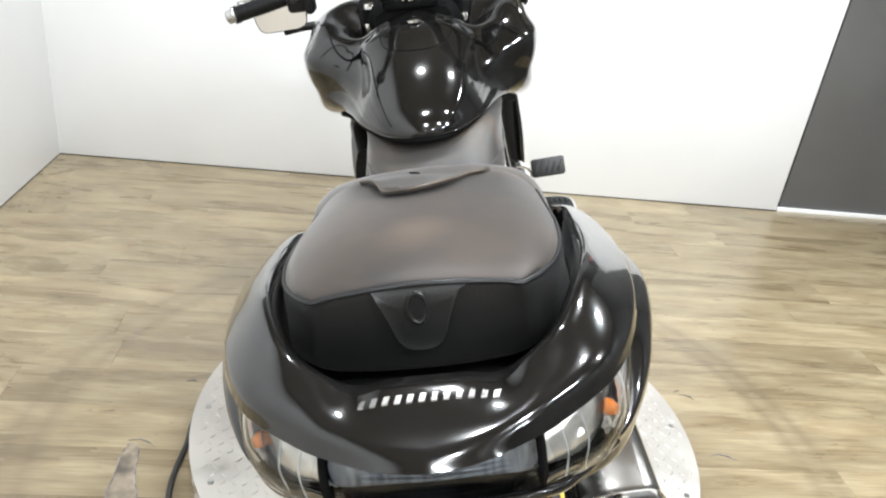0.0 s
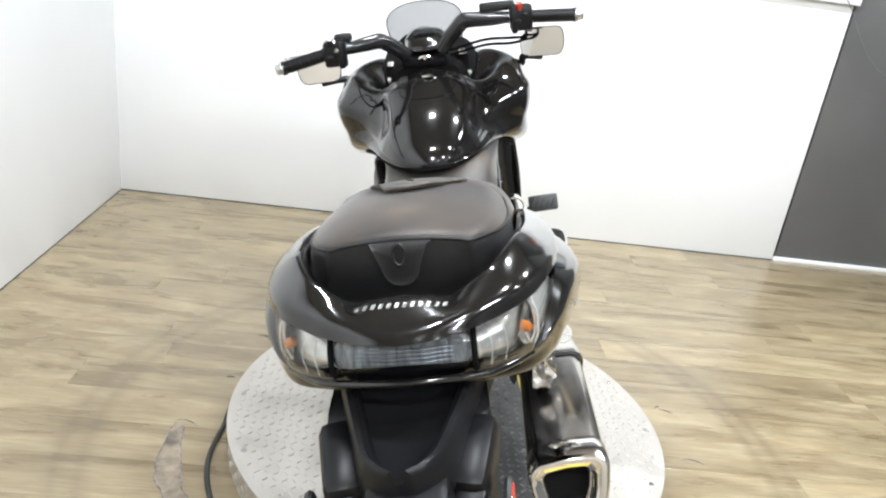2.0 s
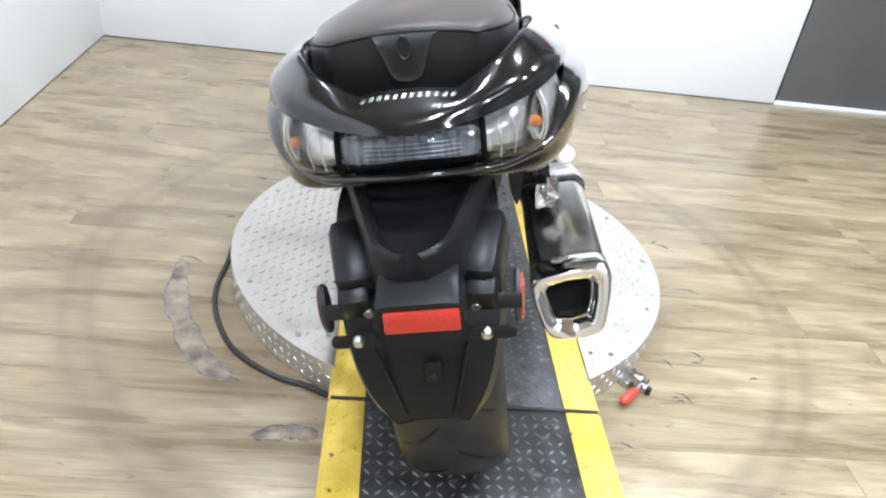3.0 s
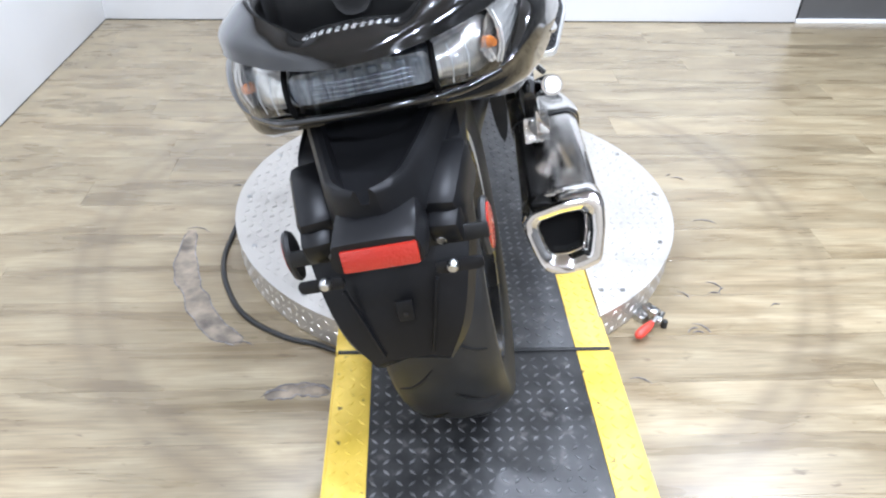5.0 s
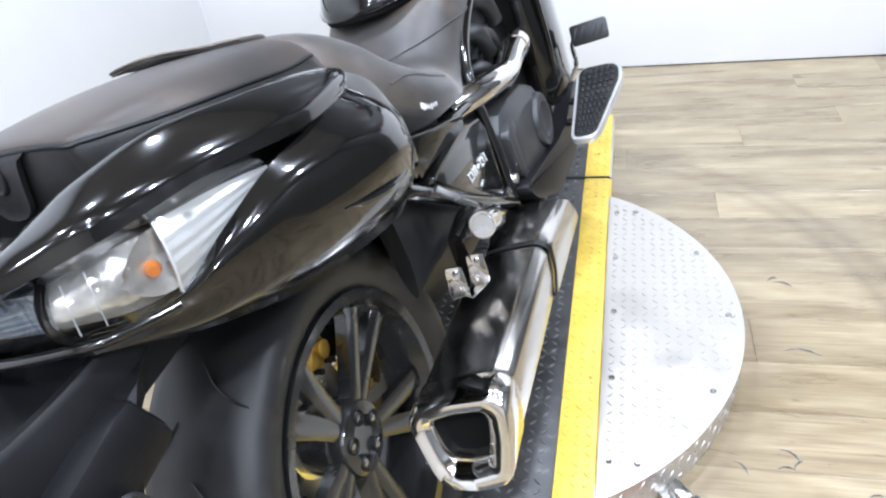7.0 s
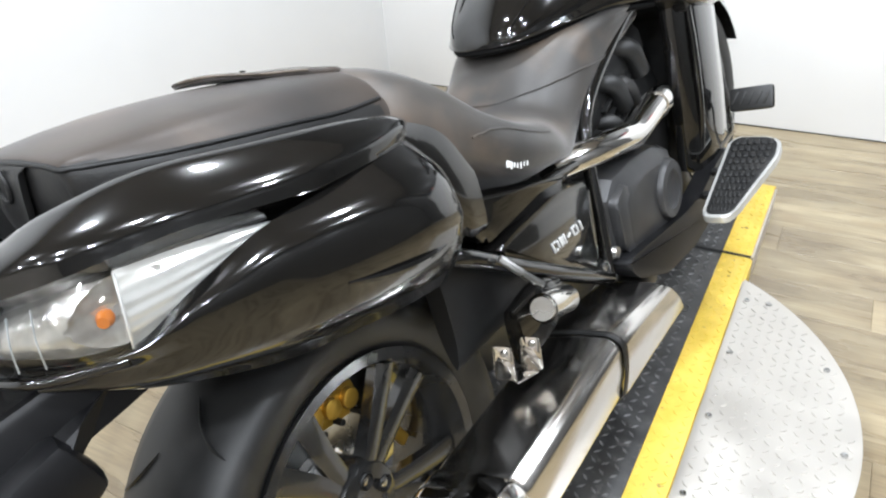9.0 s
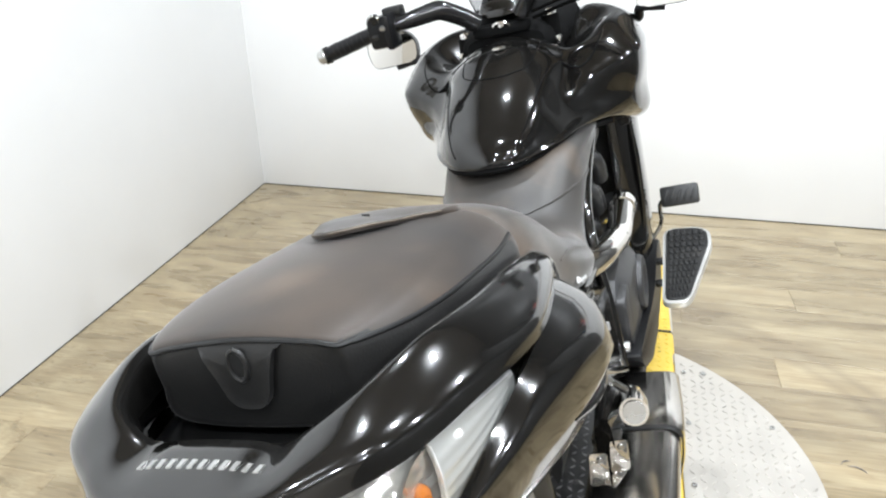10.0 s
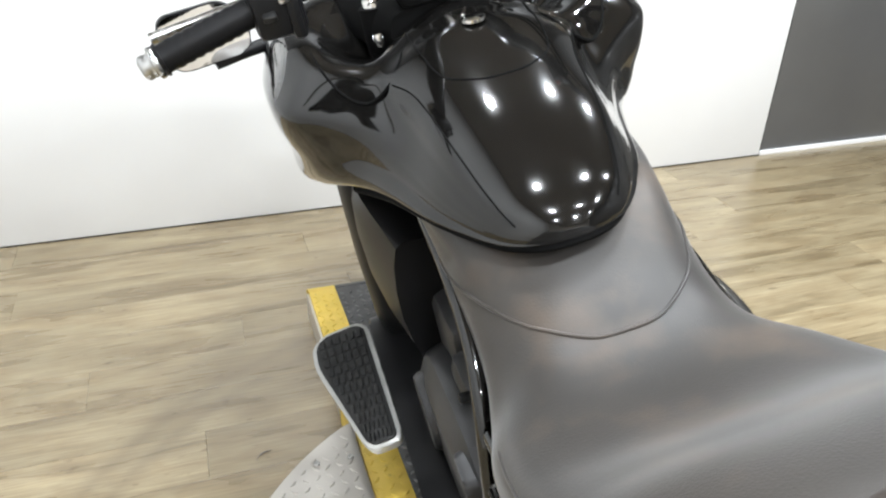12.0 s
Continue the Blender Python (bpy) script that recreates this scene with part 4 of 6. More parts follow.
for x, y, z in ((0.196, 0.19, 0.436), (0.222, 0.222, 0.434)):
    lie = Matrix.Translation((x, y, z)) @ pose(0, 0, 0, 84, 4, 24)
    part("muffler_stay", slab(rounded([(-0.015, -0.028), (0.015, -0.028), (0.014, 0.022), (-0.012, 0.026)], 0.006), -0.0015, 0.0015, 0.0007, m=lie), CHROME, muffler, "bright steel mounting plate")
    for dz in (0.014,):
        bolt = part("stay_bolt", lathe([(0.0015, 0.0055), (0.004, 0.0055), (0.0055, 0.004), (0.0055, 0.0)], 12, "z"), STEEL, muffler)
        bolt.matrix_basis = lie @ Matrix.Translation((0.003, dz, 0))
part("stay_web", block((0.03, 0.04, 0.003), (0.209, 0.206, 0.406), 0.001, pose(0, 0, 0, -6, 0, -20)), CHROME, muffler)

# passenger peg
peg = part("passenger_peg", tube([(0.252, 0.232, 0.503), (0.247, 0.272, 0.487), (0.237, 0.317, 0.465)], 0.021, 10, 18), CHROME, bike, "chrome folding passenger footpeg")
part("peg_face", tube([(0.2532, 0.2265, 0.5055), (0.252, 0.232, 0.503)], 0.0165, 2, 18), STEEL, peg)
part("peg_bracket", hull([(0.22, [(0, 0.5), (0.012, 0.49), (0.012, 0.42), (0, 0.41)]), (0.3, [(0, 0.5), (0.018, 0.49), (0.018, 0.43), (0, 0.42)]), (0.35, [(0, 0.48), (0.012, 0.47), (0.012, 0.44), (0, 0.43)])], 8, 10), PAINT, peg, "gloss black bracket").location.x = 0.205
part("peg_lever", tube([(0.2, 0.235, 0.575), (0.22, 0.245, 0.55), (0.24, 0.262, 0.52)], 0.006, 10, 8), STEEL, peg)
part("frame_bracket", hull([(0.15, [(0, 0.62), (0.012, 0.61), (0.014, 0.5), (0, 0.44)]), (0.3, [(0, 0.55), (0.012, 0.54), (0.012, 0.47), (0, 0.43)]), (0.4, [(0, 0.49), (0.01, 0.48), (0.01, 0.43), (0, 0.41)])], 8, 10), DARK, bike).location.x = 0.145
part("left_peg", tube([(-0.235, 0.24, 0.48), (-0.25, 0.32, 0.45), (-0.24, 0.38, 0.43)], 0.02, 10, 14), CHROME, bike, "chrome folding passenger footpeg")
part("left_peg_bracket", block((0.02, 0.2, 0.1), (-0.2, 0.32, 0.47), 0.01, pose(0, 0, 0, -25, 0, 0)), DARK, bike)
part("side_stand", tube([(-0.13, 0.66, 0.24), (-0.19, 0.63, 0.15), (-0.252, 0.6, 0.0665)], [0.018, 0.014, 0.013], 12, 12), DARK, bike, "black steel side stand")
part("stand_foot", block((0.05, 0.08, 0.008), (-0.256, 0.6, 0.0632), 0.003, pose(0, 0, 0, 0, 13, 0)), DARK, bike)

# rider seat
seat = part("rider_seat", hull([
    (0.09, [(0, 0.86), (0.09, 0.852), (0.13, 0.828), (0.15, 0.79), (0.15, 0.74), (0, 0.7)]),
    (0.18, [(0, 0.868), (0.1, 0.861), (0.15, 0.834), (0.172, 0.775), (0.155, 0.72), (0, 0.67)]),
    (0.26, [(0, 0.833), (0.1, 0.828), (0.158, 0.8), (0.178, 0.735), (0.155, 0.69), (0, 0.64)]),
    (0.33, [(0, 0.765), (0.105, 0.765), (0.168, 0.745), (0.187, 0.69), (0.155, 0.65), (0, 0.61)]),
    (0.4, [(0, 0.706), (0.11, 0.709), (0.174, 0.704), (0.191, 0.655), (0.155, 0.615), (0, 0.58)]),
    (0.48, [(0, 0.682), (0.1, 0.683), (0.165, 0.672), (0.186, 0.63), (0.15, 0.6), (0, 0.56)]),
    (0.56, [(0, 0.69), (0.085, 0.684), (0.14, 0.652), (0.165, 0.61), (0.14, 0.585), (0, 0.55)]),
    (0.63, [(0, 0.735), (0.088, 0.716), (0.133, 0.668), (0.148, 0.63), (0.13, 0.605), (0, 0.57)]),
    (0.72, [(0, 0.772), (0.114, 0.754), (0.14, 0.712), (0.146, 0.672), (0.13, 0.648), (0, 0.62)]),
    (0.84, [(0, 0.782), (0.142, 0.762), (0.151, 0.735), (0.148, 0.71), (0.134, 0.692), (0, 0.66)]),
    (0.94, [(0, 0.78), (0.148, 0.757), (0.155, 0.745), (0.153, 0.735), (0.142, 0.725), (0, 0.7)])], 22, 60), LEATHER, bike, "worn black leather rider seat")
st = skin(seat)
welt("seat_seam", st, both([(0, 0.55, 0.695), (0.05, 0.56, 0.695), (0.1, 0.615, 0.69), (0.13, 0.72, 0.692), (0.15, 0.83, 0.7), (0.165, 0.93, 0.725)]), 0.0022, LEATHER, seat, 0.0006, 60, "raised leather seam")
for s in (-1, 1):
    welt("side_piping", st, [(s * 0.19, 0.27, 0.735), (s * 0.19, 0.33, 0.728), (s * 0.19, 0.4, 0.7), (s * 0.19, 0.48, 0.672)], 0.0018, LEATHER, seat, 0.0, 24, "raised leather piping")
    for k, (w, h) in enumerate(((0.018, 0.014), (0.009, 0.018), (0.007, 0.01), (0.006, 0.01), (0.006, 0.016), (0.004, 0.01), (0.006, 0.01))):
        p = on_skin(st, (s * 0.2, 0.326 + 0.0078 * k, 0.661 - 0.0018 * k), 0.0005)
        part("badge_bar", block((0.0015, w * 0.55, h * 0.75), p, 0.0005, pose(0, 0, 0, -22, 0, 0)), WALL, seat, "plain white stitched label bar")

# pillion pad
pillion = part("pillion_seat", hull([
    (-0.2, [(0, 0.9), (0.076, 0.894), (0.09, 0.885), (0.092, 0.86), (0.087, 0.83), (0, 0.82)]),
    (-0.194, [(0, 0.911), (0.088, 0.904), (0.107, 0.893), (0.11, 0.86), (0.104, 0.82), (0, 0.81)]),
    (-0.15, [(0, 0.914), (0.102, 0.905), (0.134, 0.886), (0.139, 0.85), (0.131, 0.805), (0, 0.79)]),
    (-0.08, [(0, 0.912), (0.111, 0.9), (0.15, 0.875), (0.157, 0.835), (0.149, 0.79), (0, 0.77)]),
    (0.0, [(0, 0.903), (0.112, 0.89), (0.155, 0.862), (0.164, 0.825), (0.154, 0.78), (0, 0.76)]),
    (0.08, [(0, 0.89), (0.11, 0.878), (0.154, 0.847), (0.165, 0.81), (0.155, 0.77), (0, 0.74)]),
    (0.15, [(0, 0.878), (0.106, 0.867), (0.151, 0.837), (0.164, 0.8), (0.15, 0.76), (0, 0.73)]),
    (0.17, [(0, 0.868), (0.096, 0.859), (0.142, 0.832), (0.156, 0.797), (0.129, 0.75), (0, 0.72)])], 26, 50), PADLEATHER, bike, "worn black leather pillion seat pad with piped edges")
pillion.data.materials.append(SIDELEATHER)
for face in pillion.data.polygons:
    if face.normal.z < 0.5 and face.center.y < 0.14:
        face.material_index = 1
pt = skin(pillion)
welt("pad_piping", pt, both([(0, -0.2, 0.905), (0.076, -0.199, 0.9), (0.103, -0.19, 0.893), (0.134, -0.145, 0.883), (0.153, -0.08, 0.872), (0.159, 0.0, 0.857), (0.159, 0.08, 0.841), (0.151, 0.15, 0.83)]), 0.0026, DARK, pillion, 0.0004, 90, "raised leather piping")


def tongue(name, outline, surface, thick, mat, label, parent):
    """A leather tongue: an outline of (u, v) laid on a surface function, with thickness and a raised rim."""
    n = len(outline)
    cu = sum(p[0] for p in outline) / n
    cv = sum(p[1] for p in outline) / n
    rows = []
    for k in (0.0, 0.3, 0.6, 0.85, 0.97, 1.0):
        rows.append([surface(cu + (u - cu) * max(k, 0.001), cv + (v - cv) * max(k, 0.001), thick * (1.25 if 0.9 < k < 0.99 else 1.0 if k < 0.99 else 0.55)) for u, v in outline])
    rows.append([surface(u, v, 0.0) for u, v in outline])
    return part(name, rings(rows, True, True), mat, parent, label, angle=60)


flap_line = [(-0.1, 0.152), (-0.1, 0.124), (-0.084, 0.1), (-0.068, 0.056), (-0.056, 0.02), (-0.034, 0.009), (-0.01, 0.008), (0.012, 0.02), (0.03, 0.048), (0.046, 0.088), (0.07, 0.112), (0.082, 0.152), (0.05, 0.18), (-0.01, 0.186), (-0.07, 0.178)]
flap_line = [(u + 0.012, v + 0.008) for u, v in flap_line]
flap_line = [tuple(p) for p in spline([*flap_line, flap_line[0]], 64)][:-1]


def flap_at(u, v, h):
    free = min(1.0, max(0.0, (0.135 - v) / 0.06))
    lift = h + free * (0.004 + 0.003 * math.sin(34 * v + 26 * u))
    on_pad = down_on(pt, u, min(v, 0.156), lift)
    if v <= 0.156:
        return on_pad
    k = min(1.0, (v - 0.156) / 0.03)
    seat_z = down_on(st, u, v, 0.0).z
    return Vector((u, v, max(seat_z + 0.001, on_pad.z * (1 - k) + (seat_z + 0.001) * k)))


flap = tongue("flap", flap_line, flap_at, 0.005, PADLEATHER, "leather flap with a buttonhole", pillion)
edge = [tuple(flap_at(u, v, 0.0045)) for u, v in flap_line if v < 0.13]
part("flap_piping", tube(edge[:], 0.0017, len(edge) * 2, 8), PIPING, flap, "worn tan leather piping")
slot = flap_at(-0.009, 0.103, 0.0062)
part("flap_slot", slab(rounded([(-0.009, -0.001), (-0.002, -0.004), (0.009, -0.0015), (0.002, 0.0035)], 0.002), 0, 0.0012, m=Matrix.Translation(slot) @ pose(0, 0, 0, -8, 0, -25)), VOID, flap, "dark buttonhole")
strap_line = [(-0.046, 0.905), (-0.04, 0.898), (-0.03, 0.874), (-0.022, 0.852), (-0.01, 0.843), (0.01, 0.843), (0.022, 0.852), (0.03, 0.874), (0.04, 0.898), (0.046, 0.905)]
strap_line = [tuple(p) for p in spline([*strap_line, strap_line[0]], 48)][:-1]
strap = tongue("strap", strap_line, lambda u, v, h: Vector((u, -0.2015 - h * min(1.0, max(-0.6, (0.903 - v) / 0.008)) - 0.004 * max(0, (0.9 - v) / 0.06), v)), 0.005, SIDELEATHER, "black leather strap with an oval eyelet", pillion)
eye_line = [(0.009 * math.sin(a), -0.2085 - 0.0012 * math.cos(a + 3.14), 0.886 + 0.0145 * math.cos(a)) for a in [2 * math.pi * k / 12 for k in range(13)]]
part("eyelet", tube(eye_line, 0.0026, 36, 8), SIDELEATHER, strap)
part("eyelet_hole", slab(circle(0, 0, 1, 20), 0, 1, m=Matrix.Translation((0, -0.2078, 0.886)) @ pose(0, 0, 0, 90, 0, 0) @ Matrix.Diagonal((0.0075, 0.012, 0.0015, 1))), DARK, strap, "dark oval hole")

# tail shell that wraps round the pillion pad
SHELL = [
    [(0, -0.264, 0.853), (0, -0.286, 0.857), (0, -0.338, 0.843), (0, -0.357, 0.831), (0, -0.31, 0.815)],
    [(0.035, -0.264, 0.852), (0.036, -0.285, 0.856), (0.037, -0.334, 0.845), (0.038, -0.351, 0.831), (0.036, -0.31, 0.815)],
    [(0.062, -0.262, 0.848), (0.065, -0.281, 0.852), (0.07, -0.323, 0.849), (0.073, -0.336, 0.831), (0.068, -0.3, 0.815)],
    [(0.084, -0.259, 0.856), (0.092, -0.27, 0.863), (0.107, -0.304, 0.854), (0.113, -0.313, 0.832), (0.1, -0.285, 0.815)],
    [(0.117, -0.233, 0.868), (0.13, -0.24, 0.877), (0.161, -0.263, 0.858), (0.17, -0.263, 0.836), (0.145, -0.235, 0.81)],
    [(0.146, -0.164, 0.873), (0.161, -0.168, 0.881), (0.199, -0.182, 0.853), (0.207, -0.18, 0.834), (0.175, -0.165, 0.8)],
    [(0.166, -0.065, 0.858), (0.182, -0.065, 0.863), (0.223, -0.064, 0.834), (0.228, -0.06, 0.812), (0.187, -0.055, 0.78)],
    [(0.17, 0.03, 0.84), (0.186, 0.034, 0.844), (0.22, 0.04, 0.822), (0.222, 0.042, 0.8), (0.18, 0.045, 0.77)],
    [(0.178, 0.105, 0.824), (0.188, 0.11, 0.824), (0.206, 0.116, 0.812), (0.203, 0.118, 0.795), (0.17, 0.11, 0.765)],
    [(0.168, 0.15, 0.808), (0.172, 0.152, 0.808), (0.177, 0.155, 0.804), (0.176, 0.155, 0.796), (0.165, 0.15, 0.79)]]


def shell_row(pts):
    """The outline of the shell: out over the crown, down to the lip, and back up inside."""
    outer = spline(pts[:4], 12)
    return [tuple(p) for p in outer] + [tuple(q) for q in (np.array(pts[4]), np.array(pts[0]) * (0.97, 1, 1) - (0, 0, 0.03))]


lines = [spline([row[k] for row in SHELL], 64) for k in range(5)]
right = [shell_row([lines[k][j] for k in range(5)]) for j in range(65)]
left = [[(-x, y, z) for x, y, z in row] for row in right[:0:-1]]
shell = part("tail_shell", rings(left + right), PAINT, bike, "gloss black tail shell with a silver badge", angle=50)
sh = skin(shell)
for k in range(12):
    x = -0.053 + 0.0104 * k
    rows = []
    for dy, lift in ((-0.0044, 0.0002), (-0.0037, 0.0012), (0.0037, 0.0012), (0.0044, 0.0002)):
        rows.append([tuple(down_on(sh, x + u + dy * 0.25, -0.296 + dy, lift)) for u in (-0.0024, -0.0012, 0.0, 0.0012, 0.0024)])
    rows.append([(px, py, pz - 0.001) for px, py, pz in rows[0]])
    part("badge_bar", rings([list(c) for c in zip(*rows)]), STEEL, shell, "plain silver badge bar")
part("seat_tray", hull([(-0.262, [(0, 0.805), (0.07, 0.805), (0.08, 0.79), (0, 0.785)]), (-0.15, [(0, 0.79), (0.16, 0.79), (0.17, 0.76), (0, 0.74)]), (0.1, [(0, 0.77), (0.16, 0.77), (0.17, 0.73), (0, 0.7)])], 8, 12), DARK, bike)

# lamps in the tail
LENS_T = [(0.098, -0.304, 0.815), (0.145, -0.276, 0.822), (0.172, -0.238, 0.824), (0.192, -0.188, 0.819), (0.205, -0.138, 0.81), (0.211, -0.09, 0.797)]
LENS_B = [(0.098, -0.32, 0.772), (0.145, -0.29, 0.762), (0.174, -0.252, 0.757), (0.194, -0.202, 0.762), (0.207, -0.148, 0.774), (0.212, -0.094, 0.783)]


def lens_rows(inset, depth, u0=0.0, u1=1.0, n=20, flute=0.0):
    top, bottom = spline(LENS_T, 40), spline(LENS_B, 40)
    rows = []
    for j in range(n + 1):
        i = round(40 * (u0 + (u1 - u0) * j / n))
        a, b = Vector(top[i]), Vector(bottom[i])
        t = Vector(top[min(i + 1, 40)]) - Vector(top[max(i - 1, 0)])
        out = Vector((t.y, -t.x, 0)).normalized()
        if out.x < 0 and out.y > 0:
            out = -out
        mid = (a + b) / 2
        bulge = 0.012 * (1 - i / 46)
        face = [a, a * 0.72 + b * 0.28 + out * bulge, mid + out * bulge * 1.15, a * 0.28 + b * 0.72 + out * bulge, b]
        face = [Vector(p) + out * flute * math.cos(10 * math.pi * v / 24) for v, p in enumerate(spline(face, 24))]
        face = [mid + (p - mid) * (1 - inset) - out * depth for p in face]
        rows.append(face + [p - out * 0.003 for p in face[::-1]])
    return rows


tail_lamp = part("tail_lamp", hull([(-0.303, [(0, 0.813), (0.06, 0.812), (0.088, 0.81), (0.088, 0.778), (0.06, 0.773), (0, 0.773)]), (-0.25, [(0, 0.815), (0.06, 0.814), (0.09, 0.812), (0.09, 0.772), (0.06, 0.768), (0, 0.768)])], 14, 4), BARLAMP, bike, "tail lamp bar with a smoked lens")
bar_rows = []
for k in range(25):
    x = -0.089 + 0.178 * k / 24
    y0 = -0.318 + 0.012 * (x / 0.09) ** 2
    bar_rows.append([(x, y0 + dy, z) for dy, z in ((0.016, 0.818), (0.004, 0.814), (-0.002, 0.804), (-0.007, 0.79), (-0.008, 0.777), (0.002, 0.767), (0.008, 0.77), (-0.003, 0.779), (-0.002, 0.79), (0.002, 0.802), (0.008, 0.81), (0.018, 0.814))])
part("smoked_lens", rings(bar_rows), SMOKE, tail_lamp, "smoked clear lamp lens", angle=60)
for k in range(9):
    x = -0.072 + 0.018 * k
    part("led_cell", block((0.011, 0.006, 0.008), (x, -0.3065 + 0.01 * (x / 0.09) ** 2, 0.804), 0.002), LAMPGREY, tail_lamp, "small bright lamp cell")
for z in (0.796, 0.79, 0.784, 0.778):
    part("lamp_louvre", tube([(x, -0.3075 + 0.01 * (x / 0.09) ** 2, z) for x in (-0.084, -0.042, 0, 0.042, 0.084)], 0.0016, 16, 6), BARLAMP, tail_lamp)
for s in (-1, 1):
    part("lamp_frame", tube([(s * 0.0935, -0.298, 0.818), (s * 0.094, -0.31, 0.805), (s * 0.094, -0.316, 0.785), (s * 0.0935, -0.308, 0.766)], 0.0042, 12, 8), VOID, tail_lamp, "black frame beside the lamp")
part("lamp_sill", tube([(-0.17, -0.25, 0.75), (-0.13, -0.288, 0.752), (-0.095, -0.312, 0.758), (0, -0.324, 0.76), (0.095, -0.312, 0.758), (0.13, -0.288, 0.752), (0.17, -0.25, 0.75)], 0.0055, 40, 10), PAINT, tail_lamp)
for s in (1, -1):
    mirror = (lambda bm: bm) if s > 0 else flip
    signal = part("turn_signal", mirror(rings(lens_rows(0.05, 0.02, 0.0, 0.64), True, True)), SILVER, bike, "clear turn signal with an amber bulb and chrome reflector", angle=60)
    part("reflector_strip", mirror(rings(lens_rows(0.04, 0.007, 0.42, 0.985, 24, 0.0005), True, True)), STREAK, signal, "polished chrome reflector strip", angle=60)
    ring = lens_rows(0.05, 0.003, 0.0, 1.0, 40)[17][:25]
    part("reflector_rim", mirror(tube([tuple(p) for p in ring], 0.0013, 24, 8, smooth=False)), STREAK, signal, "chrome rim of the reflector")
    part("clear_lens", mirror(rings(lens_rows(0.0, 0.0), True, True)), CLEAR, signal, "clear lamp lens", angle=60)
    bowl = []
    for k in range(8):
        grid, size = lens_rows(0.08, 0.009 + 0.009 * (k / 7) ** 0.7, 0.22, 0.68, 20), 1.0 - 0.11 * k
        bowl.append([grid[round(10 + 9.6 * size * math.cos(v * math.pi / 16))][round(12 + 11 * size * math.sin(v * math.pi / 16))] for v in range(32)])
    part("reflector_bowl", mirror(rings(bowl, True, False)), BOWL, signal, "dished chrome reflector bowl", angle=60)
    part("lens_divider", mirror(tube([(0.113, -0.297, 0.814), (0.117, -0.306, 0.793), (0.114, -0.309, 0.77)], 0.0008, 12, 6)), LAMPGREY, signal)
    part("lens_divider", mirror(tube([(0.132, -0.285, 0.816), (0.137, -0.294, 0.793), (0.133, -0.296, 0.768)], 0.0008, 12, 6)), LAMPGREY, signal)
    part("amber_bulb", mirror(tube([(0.157, -0.244, 0.789), (0.164, -0.25, 0.789), (0.17, -0.2555, 0.789)], [0.006, 0.0078, 0.005], 8, 12)), AMBER, signal, "amber bulb")
    # lower side cowl under the lamp
    cowl = [
        (-0.3, [(0.085, 0.763), (0.098, 0.76), (0.102, 0.752), (0.092, 0.742), (0.06, 0.742)]),
        (-0.25, [(0.165, 0.757), (0.174, 0.752), (0.177, 0.742), (0.15, 0.716), (0.1, 0.725)]),
        (-0.19, [(0.197, 0.782), (0.212, 0.768), (0.22, 0.742), (0.178, 0.69), (0.12, 0.71)]),
        (-0.12, [(0.217, 0.802), (0.236, 0.775), (0.246, 0.735), (0.192, 0.663), (0.13, 0.69)]),
        (-0.04, [(0.222, 0.803), (0.254, 0.77), (0.268, 0.724), (0.205, 0.645), (0.14, 0.68)]),
        (0.04, [(0.216, 0.803), (0.262, 0.762), (0.281, 0.724), (0.216, 0.63), (0.15, 0.67)]),
        (0.105, [(0.2, 0.798), (0.25, 0.758), (0.268, 0.708), (0.218, 0.622), (0.16, 0.66)]),
        (0.14, [(0.184, 0.785), (0.222, 0.745), (0.236, 0.692), (0.204, 0.635), (0.17, 0.66)])]
    ln = [spline([(o[k][0], y, o[k][1]) for y, o in cowl], 40) for k in range(5)]
    rows = []
    for j in range(41):
        a = [ln[k][j] for k in range(5)]
        f = min(1.0, (40 - j) / 16)
        a[1], a[2] = a[1] + (0.003 * f, 0, 0.004 * f), a[2] - (0.008 * f, 0, 0)
        low = (a[2] + a[3]) / 2 + (0.004 + 0.003 * f, 0, -0.005)
        rows.append([tuple(p) for p in spline(a[:3], 8)] + [tuple(p) for p in spline([a[2], low, a[3]], 8)][1:] + [tuple(a[4])])
    cowl_ob = part("side_cowl", mirror(rings(rows)), PAINT, bike, "gloss black side cowl below the tail shell", angle=35)
    part("cowl_strip", mirror(tube([(0.25, -0.07, 0.722), (0.258, -0.02, 0.705), (0.262, 0.03, 0.694), (0.256, 0.095, 0.688)], [0.002, 0.005, 0.005, 0.003], 16, 8)), PAINT, cowl_ob)
    part("cowl_reflector", mirror(block((0.004, 0.08, 0.02), (0.207, -0.09, 0.683), 0.002, pose(0, 0, 0, -18, 35, 0))), SMOKE, cowl_ob, "dark side reflector")
    part("seat_latch", mirror(hull([(0.13, [(0, 0.812), (0.01, 0.808), (0.012, 0.775), (0, 0.76)]), (0.2, [(0, 0.77), (0.01, 0.76), (0.012, 0.66), (0, 0.63)]), (0.25, [(0, 0.7), (0.008, 0.69), (0.008, 0.63), (0, 0.61)])], 8, 12)), PAINT, bike).location.x = s * 0.178

for ob in list(bike.children):
    if ob.name.split(".")[0] in ("tail_shell", "tail_lamp", "turn_signal", "side_cowl", "seat_tray"):
        ob.location.x, ob.scale.x = 0.006, 0.96
pillion.scale.x = 0.955
pillion.location.x = 0.003

